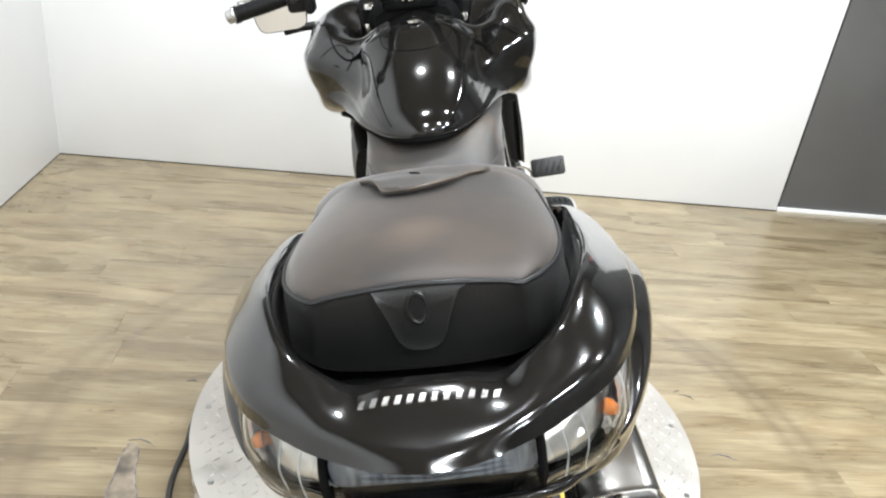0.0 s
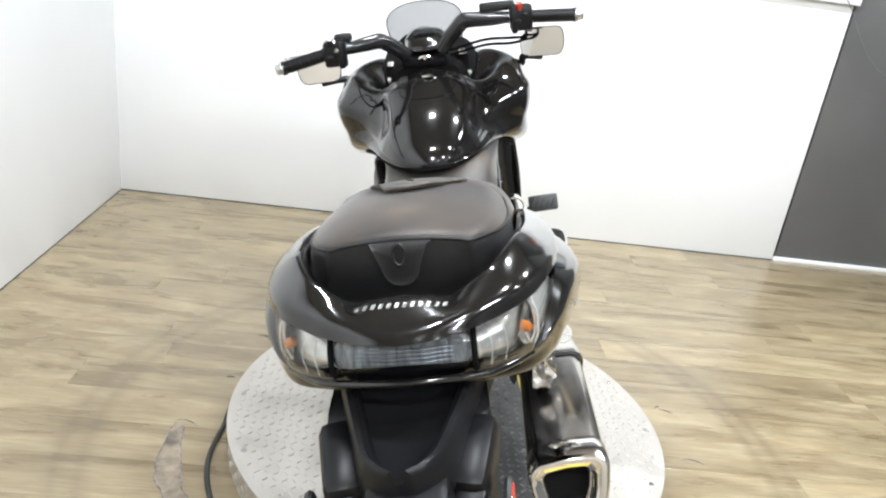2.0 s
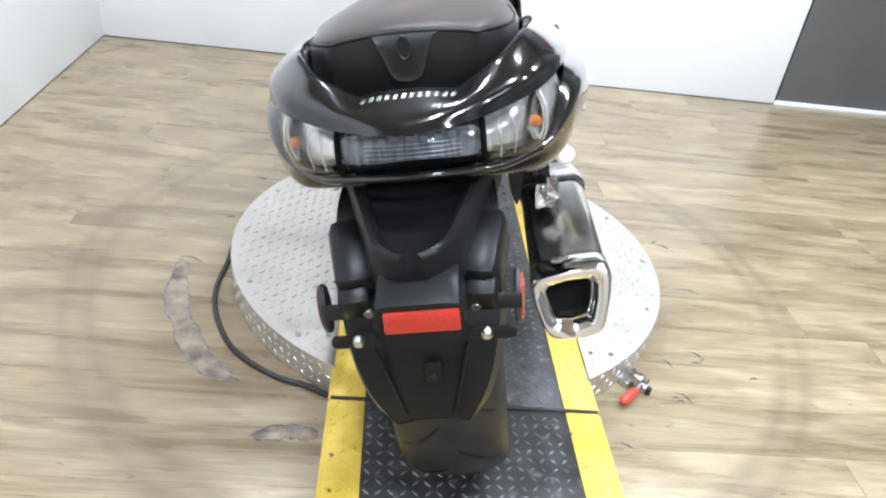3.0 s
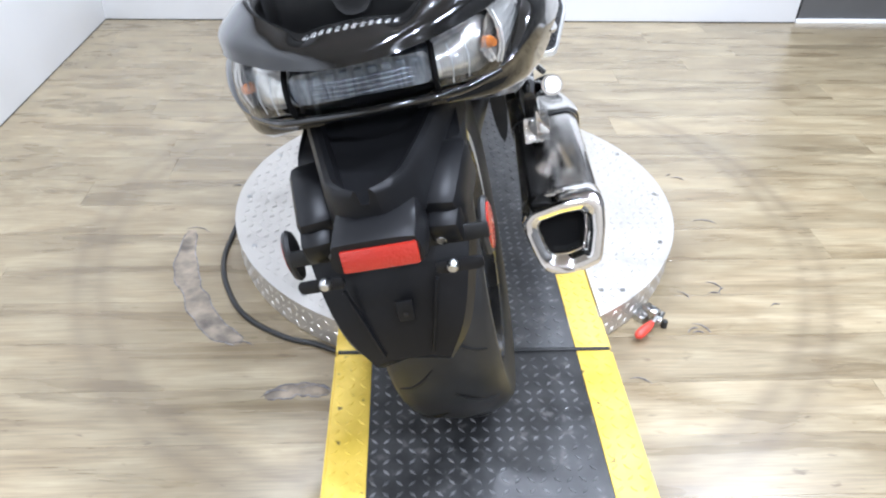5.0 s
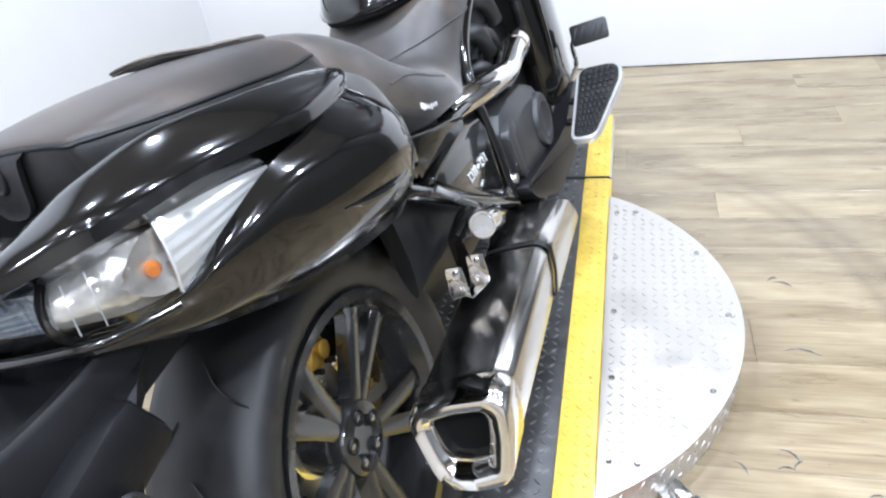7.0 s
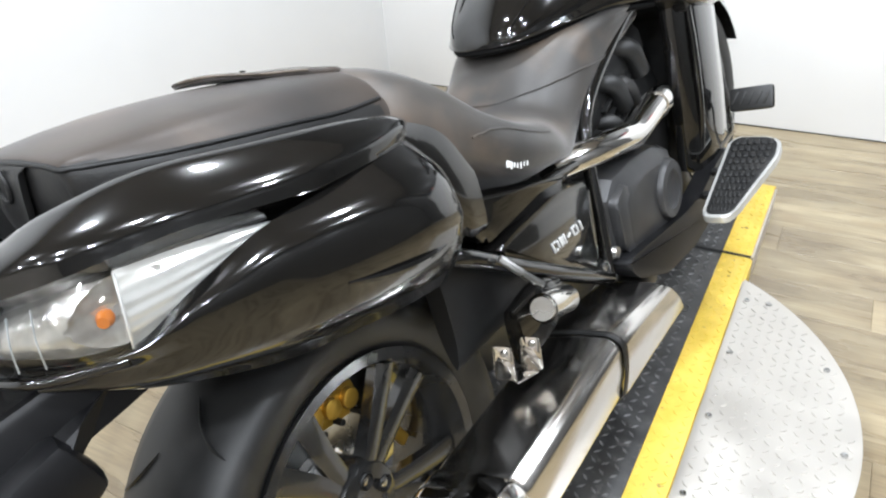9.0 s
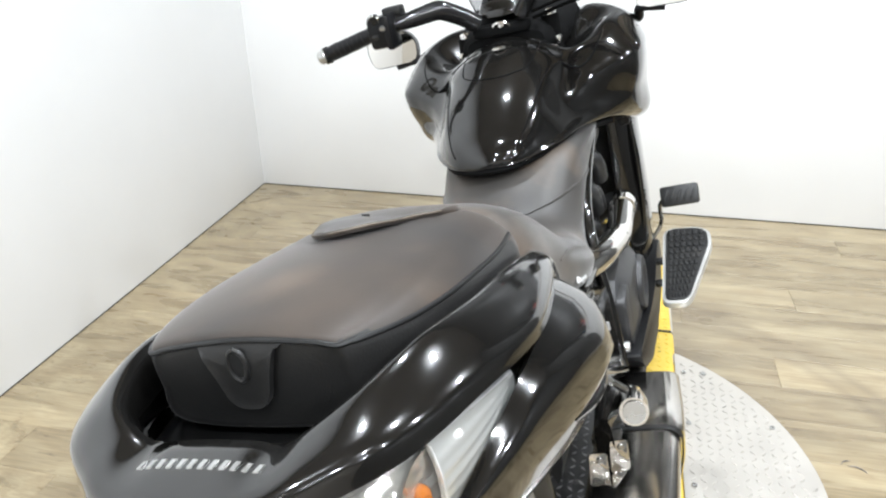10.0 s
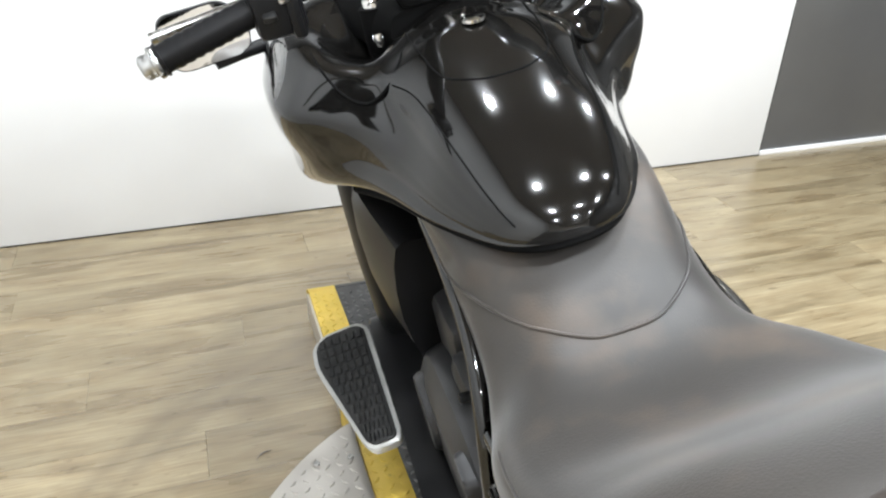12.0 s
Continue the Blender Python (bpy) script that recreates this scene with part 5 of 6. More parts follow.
# rear mudguard
guard_rows = []
for y, z, w in [tuple(p) for p in spline([(-0.05, 0.728, 0.095), (-0.2, 0.728, 0.1), (-0.3, 0.704, 0.108), (-0.372, 0.645, 0.11), (-0.415, 0.58, 0.098), (-0.435, 0.52, 0.08), (-0.442, 0.468, 0.052)], 30)]:
    t, drop = 0.012, 0.05 * min(1.0, max(0.15, (-0.29 - y) / 0.09))
    guard_rows.append([(-w, y + t, z - drop * (w / 0.12)), (-w * 0.96, y, z - 0.012), (-w * 0.6, y - 0.004, z), (0, y - 0.006, z + 0.002), (w * 0.6, y - 0.004, z), (w * 0.96, y, z - 0.012), (w, y + t, z - drop * (w / 0.12)), (w * 0.9, y + 0.016, z - 0.03), (0, y + 0.014, z - 0.014), (-w * 0.9, y + 0.016, z - 0.03)])
mudguard = part("mudguard", rings(guard_rows), PLASTIC, bike, "satin black plastic rear mudguard", angle=30)
tongue_rows = []
for u in range(25):
    k = u / 24
    y, z = -0.215 - 0.23 * k, 0.742 - 0.03 * k - 0.01 * math.sin(k * 3.14)
    w = (0.104 - 0.066 * k) * math.sqrt(max(0.0, 1 - max(0.0, (k - 0.82) / 0.18) ** 2 * 0.92))
    e, d = 0.012, 0.014 * (1 - 0.5 * k)
    a = min(0.02, w * 0.5)
    tongue_rows.append([(x + 0.004, y, z + h) for x, h in ((-w - 0.008, -0.05), (-w - 0.005, e * 0.2), (-w, e * 0.85), (-w + a * 0.35, e), (-w + a * 0.7, e * 0.7), (-w + a, -d * 0.4), (-w * 0.4, -d), (0, -d * 1.1), (w * 0.4, -d), (w - a, -d * 0.4), (w - a * 0.7, e * 0.7), (w - a * 0.35, e), (w, e * 0.85), (w + 0.005, e * 0.2), (w + 0.008, -0.05))])
part("mudguard_tongue", rings(tongue_rows), PLASTIC, mudguard, "satin black raised centre panel", angle=30)
for s in (-1, 1):
    part("side_pod", block((0.05, 0.11, 0.07), (s * 0.086, -0.345, 0.652), 0.014, pose(0, 0, 0, 18, 0, s * -12)), PLASTIC, mudguard)
    part("pod_step", block((0.04, 0.045, 0.04), (s * 0.08, -0.395, 0.635), 0.008, pose(0, 0, 0, 20, 0, s * -8)), PLASTIC, mudguard)
    part("plate_bar", slab(rounded([(-0.028, -0.008), (0.03, -0.008), (0.03, 0.008), (-0.028, 0.008)], 0.008), -0.002, 0.002, 0.0008, m=Matrix.Translation((s * 0.085, -0.43, 0.592)) @ pose(0, 0, 0, 80, 0, 0)), PLASTIC, mudguard, "slotted black bracket")
    part("bracket_arm", block((0.1, 0.006, 0.022), (s * 0.075, -0.392, 0.61), 0.003, pose(0, 0, 0, -12, 0, 0)), DARK, mudguard)
    for x, y, z in ((0.067, -0.396, 0.611), (0.078, -0.433, 0.595)):
        part("bracket_bolt", lathe([(-0.006, 0.0), (-0.006, 0.005), (-0.003, 0.0075), (0.004, 0.0075)], 12, "y", (s * x, y - 0.002, z)), STEEL, mudguard, "bright steel bolt")
    ref = part("side_reflector", lathe([(0.0, 0.0), (0.0, 0.024), (0.004, 0.026), (0.009, 0.024), (0.009, 0.0)], 28, "x"), RUBBER, bike, "red oval side reflector in a black holder")
    ref.matrix_local = Matrix.Translation((s * 0.12, -0.381, 0.61)) @ pose(0, 0, 0, -10, 0, -6 if s > 0 else 186) @ Matrix.Diagonal((1, 1, 1.5, 1))
    part("reflector_face", lathe([(0.008, 0.0), (0.008, 0.021), (0.011, 0.02), (0.0125, 0.012), (0.013, 0.0)], 28, "x"), RED, ref, "red reflector face")
    part("flap_rib", block((0.004, 0.008, 0.11), (s * 0.045, -0.441, 0.53), 0.0015, pose(0, 0, 0, -5, s * 14, 0)), PLASTIC, mudguard)
light = part("plate_lamp", hull([(-0.4, [(0, 0.69), (0.04, 0.688), (0.048, 0.675), (0.05, 0.63), (0, 0.62)]), (-0.44, [(0, 0.685), (0.042, 0.683), (0.05, 0.67), (0.052, 0.63), (0, 0.625)]), (-0.478, [(0, 0.676), (0.042, 0.675), (0.049, 0.668), (0.05, 0.64), (0, 0.636)])], 12, 10), PLASTIC, mudguard, "black number plate lamp box", angle=35)
part("rear_reflector", block((0.088, 0.006, 0.027), (0.004, -0.481, 0.655), 0.0025, pose(0, 0, 0, -12, 0, 0)), RED, light, "red oblong rear reflector")
part("plate_clip", block((0.022, 0.006, 0.03), (0.004, -0.444, 0.545), 0.003, pose(0, 0, 0, -8, 0, 0)), PLASTIC, mudguard)
part("clip_hole", lathe([(-0.004, 0.0), (-0.004, 0.003), (0.0, 0.003)], 12, "y", (0.004, -0.4455, 0.541)), DARK, mudguard)
part("inner_fender", rings([[(x, 0.0 + r * math.cos(radians(a)), 0.308 + r * math.sin(radians(a))) for x, r in ((-0.105, 0.33), (-0.1, 0.35), (0, 0.36), (0.1, 0.35), (0.105, 0.33), (0.095, 0.335), (0, 0.35), (-0.095, 0.335))] for a in range(30, 101, 5)]), PLASTIC, bike)

for ob in mudguard.children:
    kind = ob.name.split(".")[0]
    if kind in ("plate_lamp", "plate_clip", "clip_hole"):
        ob.location = (0.008, -0.003, 0.004)
    elif kind in ("bracket_bolt", "bracket_arm", "plate_bar"):
        ob.location = (0.004, -0.011, 0.009)

# tank and front cowl
COWL = [
    (0.6265, [(0, 0.774), (0.003, 0.7738), (0.005, 0.773), (0.006, 0.772), (0.0065, 0.771), (0.0063, 0.7705), (0.006, 0.77), (0, 0.769)]),
    (0.630, [(0, 0.783), (0.012, 0.782), (0.02, 0.779), (0.025, 0.775), (0.027, 0.771), (0.0265, 0.769), (0.025, 0.767), (0, 0.765)]),
    (0.641, [(0, 0.801), (0.025, 0.798), (0.042, 0.791), (0.052, 0.783), (0.057, 0.776), (0.057, 0.771), (0.054, 0.767), (0, 0.762)]),
    (0.661, [(0, 0.822), (0.0373, 0.818), (0.0644, 0.806), (0.074, 0.791), (0.079, 0.78), (0.079, 0.773), (0.076, 0.767), (0, 0.76)]),
    (0.696, [(0, 0.849), (0.0452, 0.843), (0.0791, 0.826), (0.093, 0.804), (0.1, 0.788), (0.102, 0.778), (0.099, 0.768), (0, 0.757)]),
    (0.75, [(0, 0.883), (0.0497, 0.877), (0.0915, 0.856), (0.108, 0.828), (0.121, 0.802), (0.127, 0.785), (0.126, 0.767), (0, 0.75)]),
    (0.83, [(0, 0.918), (0.0542, 0.912), (0.1017, 0.887), (0.12, 0.852), (0.14, 0.822), (0.15, 0.795), (0.152, 0.764), (0, 0.745)]),
    (0.89, [(0, 0.939), (0.0633, 0.932), (0.1153, 0.905), (0.136, 0.874), (0.175, 0.848), (0.176, 0.804), (0.172, 0.756), (0, 0.74)]),
    (0.925, [(0, 0.948), (0.0659, 0.937), (0.121, 0.909), (0.16, 0.892), (0.218, 0.864), (0.204, 0.808), (0.186, 0.75), (0, 0.73)]),
    (0.952, [(0, 0.954), (0.0713, 0.941), (0.1296, 0.912), (0.184, 0.911), (0.258, 0.872), (0.234, 0.806), (0.199, 0.745), (0, 0.72)]),
    (0.985, [(0, 0.957), (0.07, 0.939), (0.128, 0.908), (0.205, 0.925), (0.277, 0.876), (0.258, 0.8), (0.212, 0.735), (0, 0.71)]),
    (1.04, [(0, 0.945), (0.078, 0.912), (0.135, 0.9), (0.215, 0.944), (0.288, 0.88), (0.27, 0.793), (0.232, 0.72), (0, 0.7)]),
    (1.14, [(0, 0.945), (0.08, 0.925), (0.158, 0.966), (0.24, 0.946), (0.288, 0.88), (0.275, 0.782), (0.246, 0.69), (0, 0.68)]),
    (1.28, [(0, 0.985), (0.08, 0.975), (0.15, 0.955), (0.232, 0.92), (0.272, 0.868), (0.254, 0.765), (0.222, 0.66), (0, 0.63)]),
    (1.48, [(0, 0.95), (0.06, 0.94), (0.11, 0.92), (0.16, 0.88), (0.19, 0.8), (0.175, 0.73), (0.15, 0.66), (0, 0.6)]),
    (1.66, [(0, 0.83), (0.04, 0.825), (0.08, 0.81), (0.11, 0.78), (0.125, 0.73), (0.116, 0.69), (0.1, 0.65), (0, 0.62)]),
    (1.73, [(0, 0.74), (0.02, 0.738), (0.04, 0.732), (0.055, 0.72), (0.06, 0.7), (0.057, 0.685), (0.05, 0.67), (0, 0.66)])]
COWL = [(y, o[:4] + [tuple(0.78 * a + 0.22 * b for a, b in zip(o[4], o[3])), tuple(0.76 * a + 0.24 * b for a, b in zip(o[4], o[5]))] + o[5:]) for y, o in COWL]
tank = part("tank_cowl", hull(COWL, 64, 96), PAINT, bike, "gloss black tank and front cowl with flared sides", angle=60)
tank.location.x = -0.018
tt = skin(tank)
# Black strip drawn for the shade in the gap below the tank lip.
part("tank_seal", tube(both([(0, 0.634, 0.761), (0.03, 0.637, 0.761), (0.056, 0.65, 0.761), (0.077, 0.672, 0.761), (0.1, 0.71, 0.761), (0.126, 0.762, 0.761), (0.15, 0.83, 0.758), (0.17, 0.89, 0.75), (0.2, 0.96, 0.739)]), 0.006, 90, 8), VOID, tank, "black strip standing in for the shaded gap under the tank edge")
seam = [down_on(tt, x, y, 0.0004, 1.2) for x, y in [tuple(p) for p in spline([(-0.082, 0.95), (-0.08, 0.895), (-0.068, 0.832), (-0.034, 0.802), (0, 0.796), (0.034, 0.802), (0.068, 0.832), (0.08, 0.895), (0.082, 0.95)], 48)]]
part("cap_seam", tube([tuple(p) for p in seam], 0.0012, 48, 6, smooth=False), VOID, tank, "dark panel joint")
part("cap_lock", lathe([(0.0, 0.016), (0.004, 0.016), (0.006, 0.012), (0.006, 0.0)], 24, "z", tuple(down_on(tt, 0, 0.905, 0.0))), CHROME, tank, "small chrome lock")
for s in (-1, 1):
    crease = [on_skin(tt, (s * x, y, z), 0.0003) for x, y, z in [tuple(p) for p in spline([(0.06, 0.648, 0.79), (0.076, 0.69, 0.82), (0.087, 0.745, 0.85), (0.096, 0.8, 0.875), (0.108, 0.85, 0.893), (0.128, 0.885, 0.9)], 30)]]
    part("panel_joint", tube([tuple(p) for p in crease], 0.0011, 30, 6, smooth=False), VOID, tank, "dark panel joint")
    groove = [down_on(tt, s * x, y, 0.0003, 1.2) for x, y in [tuple(p) for p in spline([(0.205, 1.0), (0.198, 0.958), (0.175, 0.92), (0.14, 0.898), (0.11, 0.9), (0.096, 0.925)], 30)]]
    part("cockpit_groove", tube([tuple(p) for p in groove[::5]], [0.0006, 0.0016, 0.0022, 0.0024, 0.0022, 0.0016, 0.0006], 36, 8), VOID, tank, "dark groove round the cockpit")
    # Added chrome cap in place of a glint reflected in the paint.
    part("vent_cap", lathe([(-0.012, 0.0), (-0.01, 0.005), (0.0, 0.0085), (0.008, 0.007), (0.011, 0.0)], 16, "z", (s * 0.112, 0.99, 0.928)), CHROME, tank, "small chrome cap standing in for a reflected glint")
    part("turn_lens", hull([(-0.05, [(0, 0.0), (0.006, -0.005), (0.006, -0.02), (0, -0.03)]), (0, [(0, 0.02), (0.01, 0.01), (0.01, -0.02), (0, -0.03)]), (0.06, [(0, 0.02), (0.006, 0.012), (0.006, -0.01), (0, -0.02)])], 8, 10), CLEAR, tank, "clear side lamp lens").location = (s * 0.262, 1.1, 0.895)

# cockpit and screen; the black mass stands in for the deep shade there
cockpit_gap = part("dashboard", hull([(0.985, [(0, 0.945), (0.05, 0.942), (0.085, 0.93), (0.08, 0.89), (0, 0.88)]), (1.02, [(0, 0.962), (0.06, 0.96), (0.105, 0.94), (0.105, 0.89), (0, 0.88)]), (1.1, [(0, 0.985), (0.07, 0.98), (0.125, 0.95), (0.125, 0.89), (0, 0.88)]), (1.18, [(0, 1.0), (0.08, 0.995), (0.13, 0.965), (0.13, 0.9), (0, 0.88)]), (1.26, [(0, 0.99), (0.08, 0.985), (0.12, 0.96), (0.13, 0.9), (0, 0.88)])], 16, 24), VOID, bike, "matt black mass for the shaded cockpit gap, with a small instrument pod")
cockpit_gap.location = (-0.024, 0, 0.018)
pod = part("instrument_pod", hull([(0.985, [(0, 0.996), (0.028, 0.995), (0.04, 0.992), (0.042, 0.986), (0, 0.982)]), (1.0, [(0, 1.014), (0.03, 1.012), (0.046, 1.005), (0.044, 0.985), (0, 0.978)]), (1.05, [(0, 1.03), (0.036, 1.026), (0.056, 1.012), (0.054, 0.99), (0, 0.98)]), (1.11, [(0, 1.034), (0.036, 1.03), (0.056, 1.015), (0.055, 0.99), (0, 0.98)]), (1.16, [(0, 1.02), (0.03, 1.016), (0.05, 1.0), (0.05, 0.985), (0, 0.98)])], 16, 24), PAINT, cockpit_gap, "gloss black instrument pod")
part("instrument_glass", slab(rounded([(-0.03, -0.018), (0.03, -0.018), (0.034, 0.024), (-0.034, 0.024)], 0.01), 0, 0.003, 0.001, m=Matrix.Translation((0, 1.03, 1.027)) @ pose(0, 0, 0, 16, 0, 0)), SMOKE, pod, "smoked instrument window")
part("ignition_lock", lathe([(0, 0.016), (0.01, 0.016), (0.013, 0.012), (0.013, 0.008), (0.008, 0.006), (0.008, 0.0)], 24, "z", (0.0, 0.99, 0.956)), CHROME, cockpit_gap, "chrome ignition lock")
part("lock_ring", tube([(-0.022, 0.982, 0.954), (-0.014, 0.972, 0.966), (0.0, 0.968, 0.97), (0.014, 0.972, 0.966), (0.022, 0.982, 0.954)], 0.0035, 16, 8), CHROME, cockpit_gap)
for s in (-1, 1):
    part("fork_cap", lathe([(0, 0.0135), (0.008, 0.0135), (0.012, 0.011), (0.013, 0.008), (0.011, 0.005), (0.011, 0.0)], 20, "z", (s * 0.1, 1.03, 0.952 + 0.008 * s)), CHROME, cockpit_gap, "bright round fork cap")
    part("fork_top", tube([(s * 0.1, 1.03, 0.88), (s * 0.1, 1.03, 0.953 + 0.008 * s)], 0.02, 2, 18), VOID, cockpit_gap)
screen_rows = []
for z, w in ((0.985, 0.1), (1.01, 0.106), (1.04, 0.11), (1.065, 0.1125), (1.085, 0.108), (1.1, 0.095), (1.11, 0.077), (1.117, 0.052), (1.12, 0.02)):
    arc = [(w * u, 1.24 - 0.35 * (z - 0.985) - 5.0 * (w * u) ** 2, z) for u in [-1 + 0.1 * i for i in range(21)]]
    screen_rows.append(arc + [(x, y - 0.003, zz) for x, y, zz in arc[::-1]])
screen = part("windscreen", rings(screen_rows), SCREEN, bike, "small smoked plastic windscreen", angle=60)
screen.location.x = -0.028
edge = [screen_rows[j][0] for j in range(9)] + [screen_rows[j][20] for j in range(8, -1, -1)]
part("screen_edge", tube([tuple(p) for p in edge], 0.0018, 60, 6), DARK, screen, "dark screen edge")
part("screen_base", tube([(-0.1, 1.185, 0.985), (-0.065, 1.195, 1.014), (-0.015, 1.205, 1.034), (0.04, 1.197, 1.022), (0.09, 1.185, 0.99)], 0.012, 24, 10), VOID, screen)

# handlebars
bars = part("handlebar", tube([(-0.25, 0.868, 1.036), (-0.2, 0.886, 1.04), (-0.15, 0.912, 1.045), (-0.137, 0.919, 1.045), (-0.125, 0.928, 1.039), (-0.1, 0.95, 1.02), (-0.075, 0.972, 0.996)], [0.013, 0.017, 0.02, 0.0205, 0.0205, 0.02, 0.02], 36, 8), BAR, bike, "satin black metal handlebar", angle=50)
part("right_bar", tube([(0.23, 0.93, 1.072), (0.17, 0.938, 1.072), (0.105, 0.946, 1.074), (0.09, 0.949, 1.072), (0.078, 0.953, 1.062), (0.05, 0.966, 1.033), (0.024, 0.978, 1.0)], [0.013, 0.018, 0.0205, 0.021, 0.021, 0.02, 0.02], 36, 8), BAR, bars, angle=50)
part("bar_clamp", block((0.13, 0.05, 0.026), (-0.028, 0.998, 0.972), 0.01), VOID, bars)
for s, end, root in ((-1, (-0.4, 0.848, 1.006), (-0.272, 0.864, 1.031)), (1, (0.393, 0.906, 1.063), (0.264, 0.92, 1.07))):
    a, b = Vector(root), Vector(end)
    at = lambda u: tuple(a + (b - a) * u)
    grip = part("grip", tube([at(0.0), at(0.06), at(0.08), at(0.86), at(0.88), at(0.9)], [0.0185, 0.0185, 0.0165, 0.0165, 0.019, 0.019], 30, 18), PLASTIC, bars, "black rubber handlebar grip")
    for k in range(7):
        part("grip_ridge", tube([at(0.2 + 0.09 * k), at(0.25 + 0.09 * k)], 0.0172, 2, 18), PLASTIC, grip)
    part("bar_end", tube([at(0.9), at(0.91), at(0.96), at(0.98), at(1.05), at(1.08)], [0.012, 0.0175, 0.0185, 0.014, 0.014, 0.009], 16, 16), STEEL, bars, "silver bar-end weight")
    cl = Vector(root) + Vector((-s * 0.022, 0.002, 0))
    sw = part("switch_box", block((0.058, 0.052, 0.066), cl, 0.009, pose(0, 0, 0, 0, 0, 4)), PLASTIC, bars, "black switch housing")
    part("switch_box_rib", block((0.018, 0.06, 0.074), cl + Vector((-s * 0.018, 0, -0.002)), 0.008), PLASTIC, sw)
    for k, (dx, dz, w) in enumerate(((-0.004, 0.026, 0.017), (0.01, 0.006, 0.013), (-0.01, -0.01, 0.016))):
        red = s > 0 and k == 0
        part("switch_button", block((w, 0.014, 0.02 if k == 0 else 0.009), cl + Vector((dx, -0.026, dz + 0.004)), 0.003, pose(0, 0, 0, 30, 0, 0)), RED if red else (STEEL if k == 1 and s < 0 else DARK), sw, "red engine stop switch" if red else "")
    part("reservoir" if s > 0 else "lever_perch", block((0.095, 0.036, 0.024) if s > 0 else (0.045, 0.034, 0.022), cl + (Vector((-0.06, 0.042, 0.03)) if s > 0 else Vector((0.02, 0.03, 0.034))), 0.006), DARK, bars)
    part("lever", tube([tuple(cl + Vector((-s * 0.03, 0.03, 0.0))), tuple(cl + Vector((s * 0.02, 0.055, 0.0))), tuple(cl + Vector((s * 0.08, 0.06, -0.006))), tuple(cl + Vector((s * 0.15, 0.05, -0.012)))], [0.007, 0.006, 0.006, 0.007], 20, 10), DARK if s > 0 else STEEL, bars, "brake lever")
    if s < 0:
        part("choke_lever", tube([tuple(cl + Vector((-0.02, -0.02, 0.03))), tuple(cl + Vector((-0.008, -0.03, 0.036))), tuple(cl + Vector((0.006, -0.026, 0.03)))], 0.0055, 12, 8), STEEL, bars, "silver lever")
    else:
        for dz in (0.0, 0.014):
            part("cable", tube([tuple(cl + Vector((0.012, -0.004, -0.03))), tuple(cl + Vector((0.008, 0.004, -0.05 - dz * 0.4))), tuple(cl + Vector((-0.03, 0.02, -0.052 - dz))), tuple(cl + Vector((-0.1, 0.05, -0.054 - dz))), (0.045, 1.0, 0.995 - dz)], 0.0038, 32, 8), VOID, bars, "thin black cable")
    # mirror on a stalk
    c = Vector((0.312, 1.15, 0.974)) if s > 0 else Vector((-0.362, 1.15, 0.956))
    shape = rounded([(-0.062, -0.04), (0.056, -0.042), (0.068, 0.0), (0.06, 0.043), (-0.04, 0.044), (-0.067, 0.012)], 0.024)
    m = Matrix.Translation(c) @ pose(0, 0, 0, 84, 0, s * -8) @ Matrix.Diagonal((s, 1, 1, 1))
    mir = part("mirror", slab(shape, -0.03, 0.0, 0.004, m=m), PLASTIC, bike, "black wing mirror on a short stalk")
    part("mirror_glass", slab([(x * 0.965, y * 0.95) for x, y in shape], 0.0, 0.0025, m=m), MIRROR, mir, "mirror glass")
    part("mirror_stalk", tube([(s * 0.215, 1.19, 0.9), (s * 0.25, 1.18, 0.915), tuple(c + Vector((-s * 0.055, 0.01, -0.038))), tuple(c + Vector((0, 0.008, -0.046)))], [0.016, 0.012, 0.01, 0.008], 16, 10), PLASTIC, mir)


# ---- things on the ledge ----
def bottle(name, label, category, at, r, h, body, top, neck=0.4, cap_h=0.2, waist=False):
    """A can or bottle with a shoulder and a cap."""
    ob = thing(name, label, category, pose(at[0] * 1.02, at[1], at[2]))
    s = h * (1 - cap_h)
    prof = [(0, r * 0.9), (0.004, r), (s * 0.82, r), (s * 0.93, r * 0.8), (s, r * neck)]
    if waist:
        prof = [(0, r * 0.92), (0.005, r), (s * 0.35, r * 0.97), (s * 0.6, r * 0.9), (s * 0.85, r * 0.6), (s, r * neck)]
    part("body", lathe(prof, 28, "z"), body, ob)
    part("cap", lathe([(s, r * neck * 1.05), (h * 0.97, r * neck * 1.05), (h, r * neck * 0.8)], 20, "z"), top, ob)
    part("label_band", lathe([(s * 0.36, r * 1.004), (s * 0.36, r * 1.012), (s * 0.56, r * 1.012 if not waist else r * 0.93), (s * 0.56, r * 0.9)], 28, "z"), PAPER, ob, "pale printed label")
    return ob


Z = CAP_H + 0.001
bottle("spray_can", "red aerosol can on the white ledge", "spray can", (1.195, 3.46, Z), 0.029, 0.165, REDCAN, REDCAN, 0.75, 0.2)
bottle("spray_can", "pink aerosol can on the white ledge", "spray can", (1.288, 3.47, Z), 0.029, 0.158, PINKCAN, PAPER, 0.5, 0.16)
bottle("spray_can", "black and white aerosol can on the white ledge", "spray can", (1.682, 3.44, Z), 0.03, 0.178, DARK, PAPER, 0.45, 0.12)
bottle("water_bottle", "small clear bottle with a blue cap on the ledge", "bottle", (1.6, 3.5, Z), 0.03, 0.14, BOTTLE, BLUE, 0.8, 0.28, True)
sprayer = bottle("spray_bottle", "pale spray bottle with a grey trigger head", "spray bottle", (1.755, 3.47, Z), 0.034, 0.215, MILKY, LAMPGREY, 0.4, 0.15, True)
